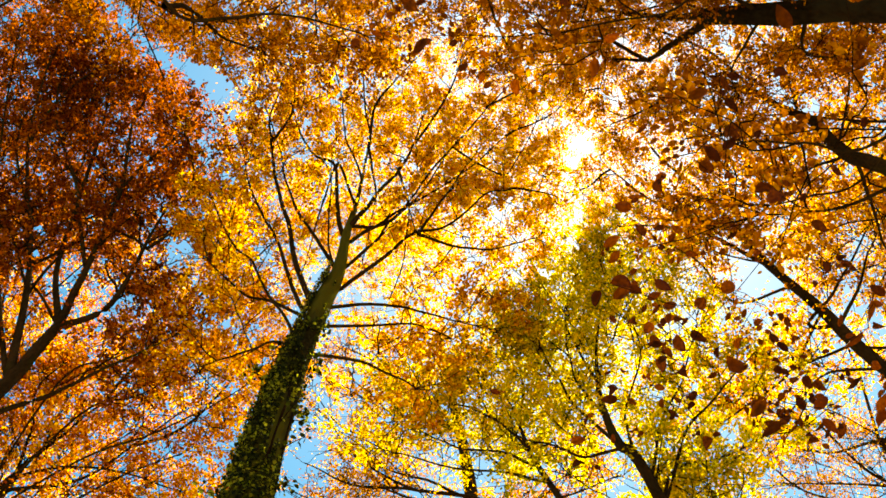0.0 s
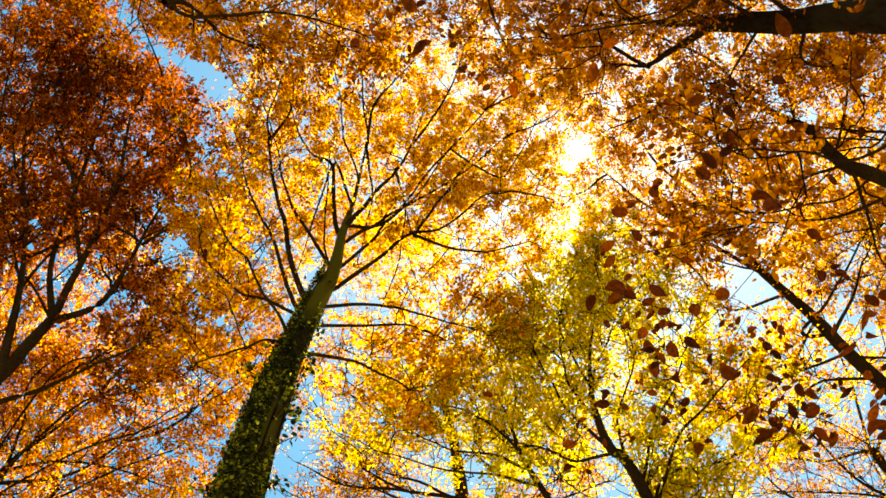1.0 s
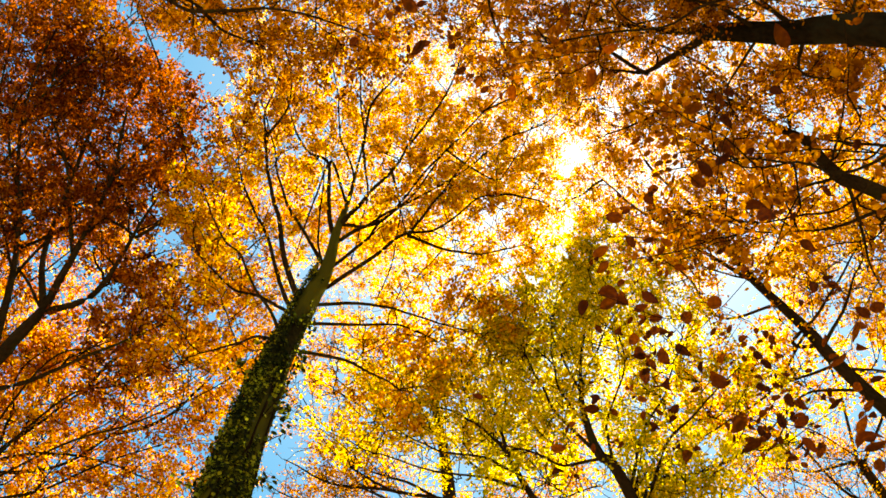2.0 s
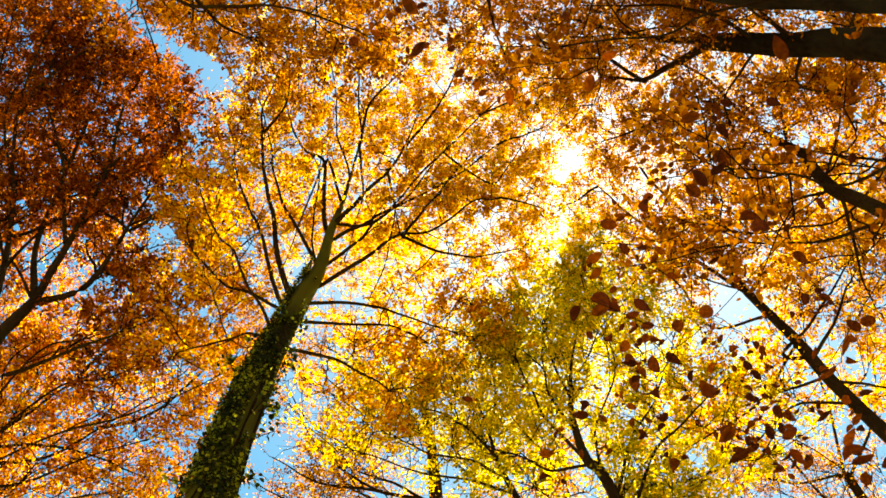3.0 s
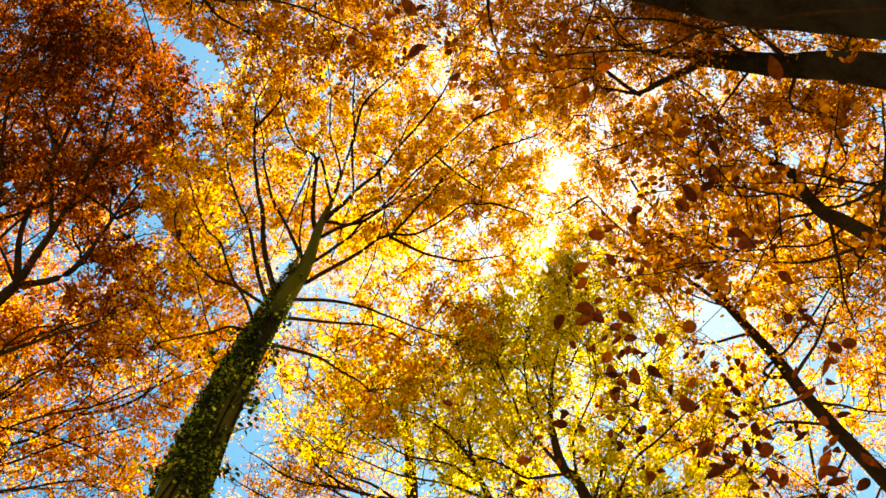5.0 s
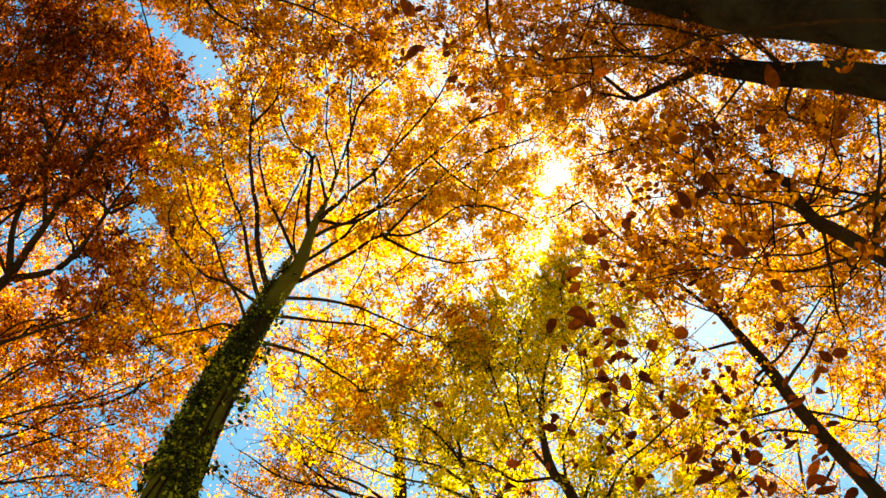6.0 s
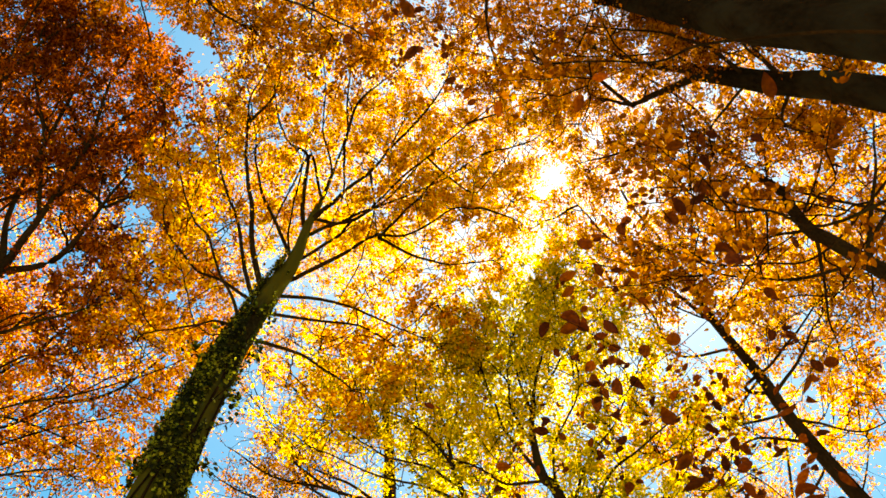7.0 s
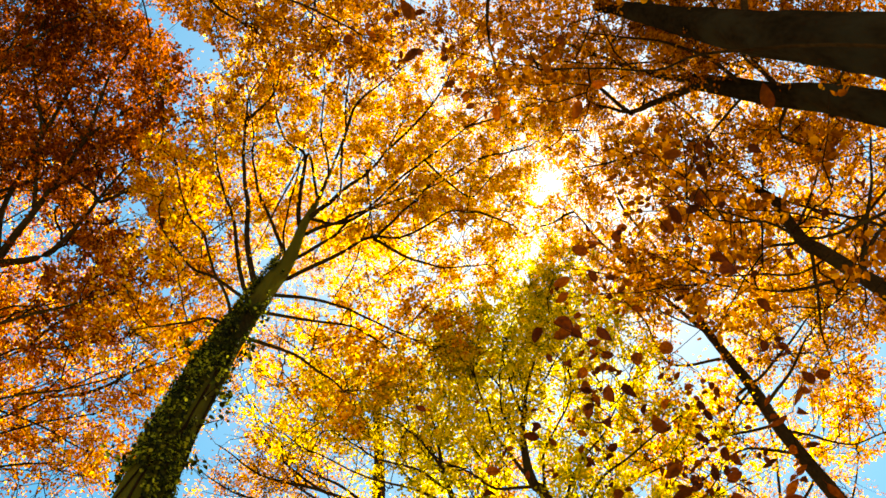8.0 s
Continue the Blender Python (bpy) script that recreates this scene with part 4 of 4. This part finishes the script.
overhang_beech.limb(0.06, (-2.40, -6.20, 17.50), (-1.37, -1.98, 20.00), (-1.81, -0.47, 22.00), (-2.20, 0.71, 24.00), boughs=7)
overhang_beech.limb(0.05, (-3.04, -0.20, 14.00), (-2.88, -0.24, 14.60), (-2.69, 0.26, 15.40), (-2.36, 0.58, 16.00), reach=1.0, boughs=4)
overhang_beech.limb(0.05, (-6.44, -0.75, 22.00), (-5.73, -0.77, 22.40), (-5.16, -0.21, 23.00), (-4.51, 0.26, 23.60), reach=1.2, boughs=9)
# distant beech with thin trunk and orange-brown leaves
distant_beech = Tree('beech_tree', 'distant beech with thin trunk and orange-brown leaves', 111, BARK, LEAF_BROWN, spray=90)
distant_beech.trunk(0.2, 0.08, (-0.14, 12.00, 22.22), (-0.26, 12.00, 25.93), (-0.44, 11.99, 30.05), (-0.52, 11.99, 33.15))
distant_beech.limb(0.06, (-0.20, 9.56, 21.00), (-1.05, 9.11, 21.50), (-1.80, 8.65, 23.00), (-2.65, 8.48, 24.00), boughs=11)
distant_beech.limb(0.05, (-0.20, 9.56, 21.00), (-1.41, 9.76, 21.20), (-2.70, 9.58, 21.80), (-3.53, 9.14, 23.00), sprays=5, boughs=2)
distant_beech.limb(0.05, (-0.11, 9.84, 18.50), (-1.39, 9.68, 18.80), (-2.56, 9.60, 19.20), (-3.54, 9.36, 20.00), boughs=2)
distant_beech.limb(0.05, (-0.11, 9.84, 18.50), (0.58, 10.02, 18.20), (1.74, 10.18, 18.60), (3.02, 10.20, 19.20), boughs=20)
distant_beech.limb(0.04, (-0.11, 9.84, 18.50), (-1.39, 9.67, 19.00), (-2.54, 9.25, 20.00), (-3.21, 8.88, 21.40), sprays=5, boughs=6)
distant_beech.limb(0.04, (-0.13, 9.84, 18.30), (-1.65, 9.85, 18.50), (-2.80, 9.85, 18.80), (-3.76, 9.66, 19.40), sprays=5, boughs=8)
distant_beech.limb(0.04, (-0.20, 9.56, 21.00), (-1.62, 9.41, 22.00), (-2.70, 9.11, 23.00), (-3.59, 8.95, 24.00), sprays=5, boughs=11)
distant_beech.limb(0.04, (-0.12, 9.84, 18.40), (-0.93, 9.67, 19.00), (-1.63, 9.64, 19.60), (-2.24, 9.60, 20.20), boughs=9, sprays=6)
distant_beech.limb(0.04, (-0.14, 9.79, 18.00), (-0.84, 9.73, 18.30), (-1.52, 9.73, 18.80), (-2.12, 9.78, 19.40), boughs=10, sprays=6)
# thin-crowned beech with sparse orange leaves against bright sky
thin_beech = Tree('beech_tree', 'thin-crowned beech with sparse orange leaves against bright sky', 122, BARK, LEAF_BROWN, leaf_size=0.038, spray=125, shy=False)
thin_beech.trunk(0.2, 0.08, (7.45, 9.40, 13.77), (7.51, 9.36, 15.65), (7.64, 9.26, 17.49))
thin_beech.limb(0.05, (7.70, 9.59, 16.00), (7.19, 9.63, 17.00), (7.04, 9.48, 18.60), (6.92, 9.22, 20.00), sprays=5, boughs=9)
thin_beech.limb(0.05, (7.88, 9.55, 18.00), (8.56, 9.25, 20.40), (9.21, 8.96, 23.00), (9.65, 8.78, 25.00), sprays=5, boughs=2)
thin_beech.limb(0.05, (7.68, 9.57, 15.60), (6.71, 9.66, 16.00), (5.97, 9.67, 16.60), (5.53, 9.46, 17.60), sprays=5, boughs=5)
thin_beech.limb(0.05, (7.88, 9.55, 18.00), (9.34, 9.19, 20.00), (10.30, 8.62, 22.40), (11.30, 8.09, 25.00), sprays=5, boughs=5)
thin_beech.limb(0.04, (7.70, 9.59, 16.00), (7.20, 9.63, 16.60), (6.56, 9.65, 17.00), (5.87, 9.88, 17.40), boughs=6, sprays=5)
thin_beech.limb(0.04, (7.88, 9.55, 18.00), (6.94, 9.86, 18.40), (6.27, 9.82, 19.00), (5.86, 9.63, 19.80), boughs=6, sprays=5)
thin_beech.limb(0.04, (7.70, 9.59, 16.00), (8.66, 9.36, 17.40), (9.76, 9.08, 19.00), (10.61, 8.72, 21.00), boughs=6, sprays=5)
thin_beech.limb(0.04, (7.71, 9.73, 14.20), (6.94, 9.74, 14.40), (6.14, 9.78, 14.80), (5.47, 9.64, 15.40), boughs=6, sprays=5)
for tree in (golden_beech, rust_beech, orange_beech, brown_beech, shaded_beech, near_beech, lime_tree, sapling, far_gold_beech, overhang_beech, distant_beech, thin_beech):
    tree.finish()


# ---- ivy on the golden beech's trunk ----
def build_ivy():
    rng = np.random.default_rng(5)
    base = new("ivy")
    base.location = (-1.93, 3.96, 0)
    tagged(base, "dark green ivy climbing a mossy beech trunk", "ivy")
    shift = np.array(base.location)
    path = smooth_line([(-1.93, 3.96, -0.1), (-1.92, 3.96, 5.0), (-1.93, 3.96, 8.88), (-1.91, 3.96, 11.01), (-1.78, 4.02, 14.11), (-1.70, 4.11, 16.35)], 20)

    def axis(z):
        return np.stack([np.interp(z, path[:, 2], path[:, k]) for k in range(3)], -1)

    def girth(z):
        return np.interp(z, (0, 9, 11, 14, 16.4), (0.25, 0.19, 0.175, 0.145, 0.108))

    # woody stems that wind up the bark
    for k in range(7):
        turn, rise = rng.uniform(0, 2 * math.pi), rng.uniform(9.5, 14.5)
        z = np.linspace(0.0, rise, 60)
        w = turn + 0.5 * np.sin(z * rng.uniform(0.5, 1.1) + k) + 0.12 * np.sin(z * 3.1 + 2 * k)
        line = axis(z) + np.stack([np.cos(w), np.sin(w), 0 * w], -1) * (girth(z) + 0.012)[:, None]
        verts, faces = tubes([line], [np.linspace(0.022, 0.006, 60)], 6)
        mesh_object("stem", verts - shift, faces, TWIG, base, "brown woody ivy stem")
    # leaves in clumps, thickest on the side away from the sun
    count = 60000
    z = rng.uniform(0.0, 16.2, count)
    w = rng.uniform(-math.pi, math.pi, count)
    clump = np.array([noise.noise(Vector((math.cos(a) * 1.3, math.sin(a) * 1.3, h * 0.55))) + 0.5 * noise.noise(Vector((math.cos(a) * 4, math.sin(a) * 4, h * 1.9))) for a, h in zip(w, z)])
    facing = 0.5 + 0.5 * np.cos(w - radians(215))
    thin = np.interp(z, (0, 11.5, 14.2, 16.2), (0, 0.0, 0.4, 0.7))
    keep = clump > 0.12 - 0.55 * facing + thin
    z, w = z[keep], w[keep]
    n = len(z)
    out = np.stack([np.cos(w), np.sin(w), 0 * w], -1)
    lift = np.abs(rng.normal(0.01, 0.028, n))
    place = axis(z) + out * (girth(z) + 0.015 + lift)[:, None]
    face = out + rng.normal(0, 0.45, (n, 3)) + np.array((0, 0, 0.35))
    point = np.array((0, 0, -1.0)) + rng.normal(0, 0.6, (n, 3))
    length = rng.uniform(0.022, 0.046, n)
    verts, faces = leaf_cards(place, point, face, length, length * rng.uniform(0.75, 1.0, n), rng.uniform(-0.1, 0.2, n))
    mesh_object("foliage", verts - shift, faces, LEAF_IVY, base, "small glossy dark green ivy leaves, some coloured as sunlit flecks", smooth=False, kind="stuff")
    # short leafy shoots that stand off the trunk
    shoots, tips = [], []
    for k in range(26):
        h, a = rng.uniform(6.5, 13.5), rng.choice((-0.35, 2.8)) + rng.normal(0, 0.5)
        start = axis(np.array([h]))[0] + np.array((math.cos(a), math.sin(a), 0)) * girth(h)
        goal = np.array((math.cos(a), math.sin(a), rng.uniform(-0.3, 0.5))) * rng.uniform(0.12, 0.32)
        shoots.append([start, start + goal * 0.6, start + goal + (0, 0, -0.03)])
        tips += [start + goal * rng.uniform(0.3, 1.1) + rng.normal(0, 0.035, 3) for _ in range(14)]
    for shoot in shoots:
        verts, faces = tubes([shoot], [(0.006, 0.005, 0.003)], 4)
        mesh_object("shoot", verts - shift, faces, TWIG, base, "thin ivy shoot")
    n = len(tips)
    length = rng.uniform(0.04, 0.075, n)
    verts, faces = leaf_cards(np.array(tips), rng.normal(0, 1, (n, 3)) + (0, 0, -0.6), rng.normal(0, 1, (n, 3)), length, length * 0.85, rng.uniform(-0.1, 0.2, n))
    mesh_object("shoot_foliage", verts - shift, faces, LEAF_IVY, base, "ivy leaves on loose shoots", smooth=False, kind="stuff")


build_ivy()


# ---- unseen wood all round, beyond the trees in view, added to block low sky light ----
def build_light_block_woods():
    rng = np.random.default_rng(8)
    n = 90000
    r, w = 20 + 24 * rng.uniform(0, 1, n) ** 0.8, rng.uniform(0, 2 * math.pi, n)
    top = 17 + 3.5 * np.sin(3 * w) + 2.5 * np.sin(7 * w + 1) + 1.5 * np.sin(17 * w) + 0.25 * (r - 20)
    z = top * rng.uniform(0.02, 1, n) ** 0.7
    place = np.stack([r * np.cos(w), r * np.sin(w), z], -1)
    clump = np.array([noise.noise(Vector(p) * 0.35) for p in place])
    place = place[clump > -0.12]
    n = len(place)
    length = rng.uniform(0.25, 0.5, n)
    leaf = leaf_cards(place, rng.normal(0, 1, (n, 3)), rng.normal(0, 1, (n, 3)) + (0, 0, 0.7), length, length * 0.6, rng.uniform(0, 0.3, n))
    w, r = rng.uniform(0, 2 * math.pi, 110), rng.uniform(21, 43, 110)
    foot = np.stack([r * np.cos(w), r * np.sin(w), 0 * r - 0.3], -1)
    lines = foot[:, None] + np.linspace(0, 1, 5)[None, :, None] * np.stack([rng.normal(0, 0.8, 110), rng.normal(0, 0.8, 110), rng.uniform(10, 17, 110)], -1)[:, None]
    trunks = tubes(lines, np.linspace(1, 0.35, 5)[None] * rng.uniform(0.12, 0.24, 110)[:, None], 8)
    base = new("light_block_woods")
    tagged(base, "added unseen beech wood in dense orange leaf, blocks low sky light", "woods", kind="stuff")
    mesh_object("foliage", *leaf, LEAF_ORANGE, base, smooth=False, kind="stuff")
    mesh_object("trunk_stand", *trunks, BARK, base, "dark trunks of the surrounding wood", kind="stuff")


build_light_block_woods()


# ---- russet leaves that hang close overhead on low twigs of the near beech ----
def leaf_mesh(name, curl, roll, wide):
    """An egg-shaped leaf with a pointed tip, a stalk, a fold along the midrib, wavy edges and a curled tip; its stalk starts at the origin."""
    bm = bmesh.new()
    rows, half = 8, (0.0, 0.55, 1.0)
    grid = []
    for i in range(rows + 1):
        t = i / rows
        w = wide * (math.sin(math.pi * t ** 0.8) ** 0.85) * (1 - 0.25 * t) if 0 < t < 1 else 0.0
        line = []
        for side in (-1, 1):
            for h in half:
                x = side * h * w * math.cos(roll * h)
                z = w * h * math.sin(roll * h) + 0.03 * math.sin(t * 17 + side) * h * (w > 0) * 0.35
                bend = curl * t * t
                line.append(Vector((x, 0.22 + t * math.cos(bend), z - math.sin(bend) * t * 0.8)))
        grid.append([bm.verts.new(p) for p in (line[2], line[1], line[0], line[4], line[5])])
    for a, b in zip(grid[:-1], grid[1:]):
        for k in range(4):
            bm.faces.new((a[k], a[k + 1], b[k + 1], b[k]))
    stalk = [Vector((0, 0, 0.03)), Vector((0, 0.12, 0.01)), Vector((0, 0.24, 0))]
    rings = [[bm.verts.new(p + Vector((0.014 * math.cos(q), 0, 0.014 * math.sin(q)))) for q in (0, 2.1, 4.2)] for p in stalk]
    for a, b in zip(rings[:-1], rings[1:]):
        for k in range(3):
            bm.faces.new((a[k], a[(k + 1) % 3], b[(k + 1) % 3], b[k]))
    bmesh.ops.remove_doubles(bm, verts=bm.verts, dist=1e-4)
    me = bpy.data.meshes.new(name)
    bm.to_mesh(me)
    bm.free()
    me.polygons.foreach_set("use_smooth", [True] * len(me.polygons))
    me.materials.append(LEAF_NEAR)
    return me


LEAVES = [leaf_mesh("leaf", c, r, w) for c, r, w in ((0.3, 0.25, 0.30), (0.9, 0.7, 0.34), (-0.6, 0.5, 0.30), (0.8, 0.3, 0.36), (0.5, 0.7, 0.36), (0.2, -0.5, 0.30), (0.8, 0.6, 0.35), (-0.6, 0.6, 0.33))]
hang = np.random.default_rng(17)


def hang_leaf(tree, place, size):
    """A leaf on its stalk, drooping any way it likes."""
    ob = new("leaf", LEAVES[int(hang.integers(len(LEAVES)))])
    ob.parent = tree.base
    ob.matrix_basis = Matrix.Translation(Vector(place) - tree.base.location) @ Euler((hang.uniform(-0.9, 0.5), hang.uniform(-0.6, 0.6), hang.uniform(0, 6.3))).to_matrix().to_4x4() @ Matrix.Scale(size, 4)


def low_twigs(tree, limb, places, extra, size):
    """A thin low limb, with twigs that branch from one another out to the leaves."""
    line = smooth_line(limb, 8)
    verts, faces = tubes([line], [np.linspace(0.0045, 0.0018, len(line))], 8)
    tree._part("low_limb", verts, faces, TWIG)
    joints = [p for p in line]
    order = sorted((np.array(p) for p in places), key=lambda p: min(np.linalg.norm(line - p, axis=1)))
    for place in order:
        near = np.array(joints)
        start = near[int(np.argmin(np.linalg.norm(near - place, axis=1)))]
        way = place - start
        far = np.linalg.norm(way)
        sway = hang.normal(0, 0.07, (2, 3)) * far
        twig = smooth_line([start, start + way * 0.35 + sway[0] + (0, 0, 0.05 * far), start + way * 0.7 + sway[1] + (0, 0, 0.04 * far), place], 5)
        verts, faces = tubes([twig], [np.linspace(0.0016, 0.0008, len(twig))], 4)
        tree._part("hanging_twig", verts, faces, TWIG)
        joints += list(twig[3:])
        hang_leaf(tree, place, size * hang.uniform(0.9, 1.15))
        for _ in range(extra):   # smaller leaves on short stalks along the twig
            at = twig[int(hang.integers(len(twig) // 3, len(twig)))]
            hang_leaf(tree, at + hang.normal(0, 0.03, 3), size * hang.uniform(0.45, 0.85))


low_twigs(near_beech, [(3.95, 0.12, 7.6), (3.3, 0.9, 7.7), (2.4, 1.7, 7.6), (1.6, 2.3, 7.3), (0.7, 2.6, 7.2)], [
    (0.40, 0.80, 3.94), (0.47, 0.98, 4.30), (0.66, 1.09, 4.62), (0.78, 1.18, 5.07), (0.79, 1.29, 5.03), (0.69, 1.35, 5.02),
    (0.65, 1.07, 4.23), (0.88, 1.38, 4.97), (0.56, 1.12, 4.23), (0.95, 1.67, 5.52), (0.70, 0.87, 3.98), (0.57, 1.08, 3.92),
    (0.97, 2.42, 6.96), (0.69, 1.84, 5.50), (0.70, 1.88, 5.48), (1.10, 2.40, 6.38), (1.04, 2.04, 5.68), (0.40, 1.90, 5.21),
    (0.25, 2.47, 7.02), (0.83, 2.33, 5.99), (0.45, 2.29, 5.66), (0.97, 1.85, 4.98), (1.08, 2.18, 5.60), (0.75, 1.17, 5.45),
    (0.66, 1.17, 5.47), (0.98, 1.31, 5.99), (1.16, 1.35, 6.32), (1.17, 1.43, 6.09)], 2, 0.078)
low_twigs(near_beech, [(3.95, 0.14, 6.6), (3.3, 0.9, 6.9), (2.8, 1.6, 6.9), (2.4, 2.2, 6.8), (2.0, 2.7, 6.6)], [
    (1.50, 1.86, 6.27), (1.83, 2.29, 7.06), (1.44, 1.74, 5.70), (1.79, 1.94, 6.38), (1.78, 1.57, 5.84), (1.98, 1.62, 6.18),
    (2.03, 1.67, 6.14), (1.32, 1.11, 4.39), (1.29, 1.21, 4.36), (1.43, 1.53, 4.71), (1.04, 1.47, 4.88), (0.70, 1.03, 3.77),
    (1.36, 2.09, 6.21), (1.31, 2.06, 5.59), (1.41, 2.03, 5.58), (1.39, 1.80, 5.33), (1.52, 1.84, 5.63), (1.56, 1.91, 5.58),
    (1.77, 2.23, 6.01), (1.01, 1.47, 4.35), (1.10, 1.67, 4.64), (1.43, 1.95, 5.24), (1.58, 2.19, 5.42), (1.81, 2.26, 5.73),
    (0.95, 1.15, 3.61), (1.19, 1.32, 3.91), (1.56, 1.58, 4.62), (1.32, 2.43, 5.82)], 4, 0.078)
low_twigs(near_beech, [(3.95, 0.14, 5.9), (3.2, 0.45, 6.5), (2.3, 0.8, 6.9), (1.6, 1.0, 6.9)], [
    (0.56, 0.27, 4.66), (0.91, 0.23, 3.92), (1.06, 0.76, 6.10), (0.85, 0.47, 4.73), (1.30, 0.53, 5.74), (1.39, 0.56, 5.71),
    (1.39, 0.68, 6.02), (0.87, 0.67, 4.69), (0.85, 0.62, 4.32), (1.02, 0.79, 4.61), (0.96, 0.68, 4.27), (0.76, 0.78, 4.69),
    (1.51, 1.04, 5.57), (0.67, 0.81, 4.70), (0.84, 1.03, 5.76), (1.11, 0.64, 5.12), (1.80, 0.62, 5.23), (1.60, 0.88, 5.27),
    (1.57, 1.17, 5.51), (1.39, 1.29, 5.54), (1.54, 1.56, 6.60), (1.35, 1.51, 6.68)], 1, 0.078)
low_twigs(near_beech, [(3.95, 0.05, 7.2), (2.8, -0.25, 7.4), (1.6, -0.35, 7.4), (0.5, -0.35, 7.2), (-0.3, -0.3, 7.0)], [
    (-0.29, 0.23, 7.05), (-0.14, 0.22, 6.64), (0.03, 0.08, 4.51), (0.06, 0.17, 5.24), (0.02, 0.29, 6.63), (0.18, 0.41, 6.26),
    (0.31, 0.55, 6.60), (0.40, 0.41, 5.66), (0.80, 0.13, 6.58), (0.46, 0.47, 7.52), (-0.08, 0.10, 7.06)], 2, 0.078)
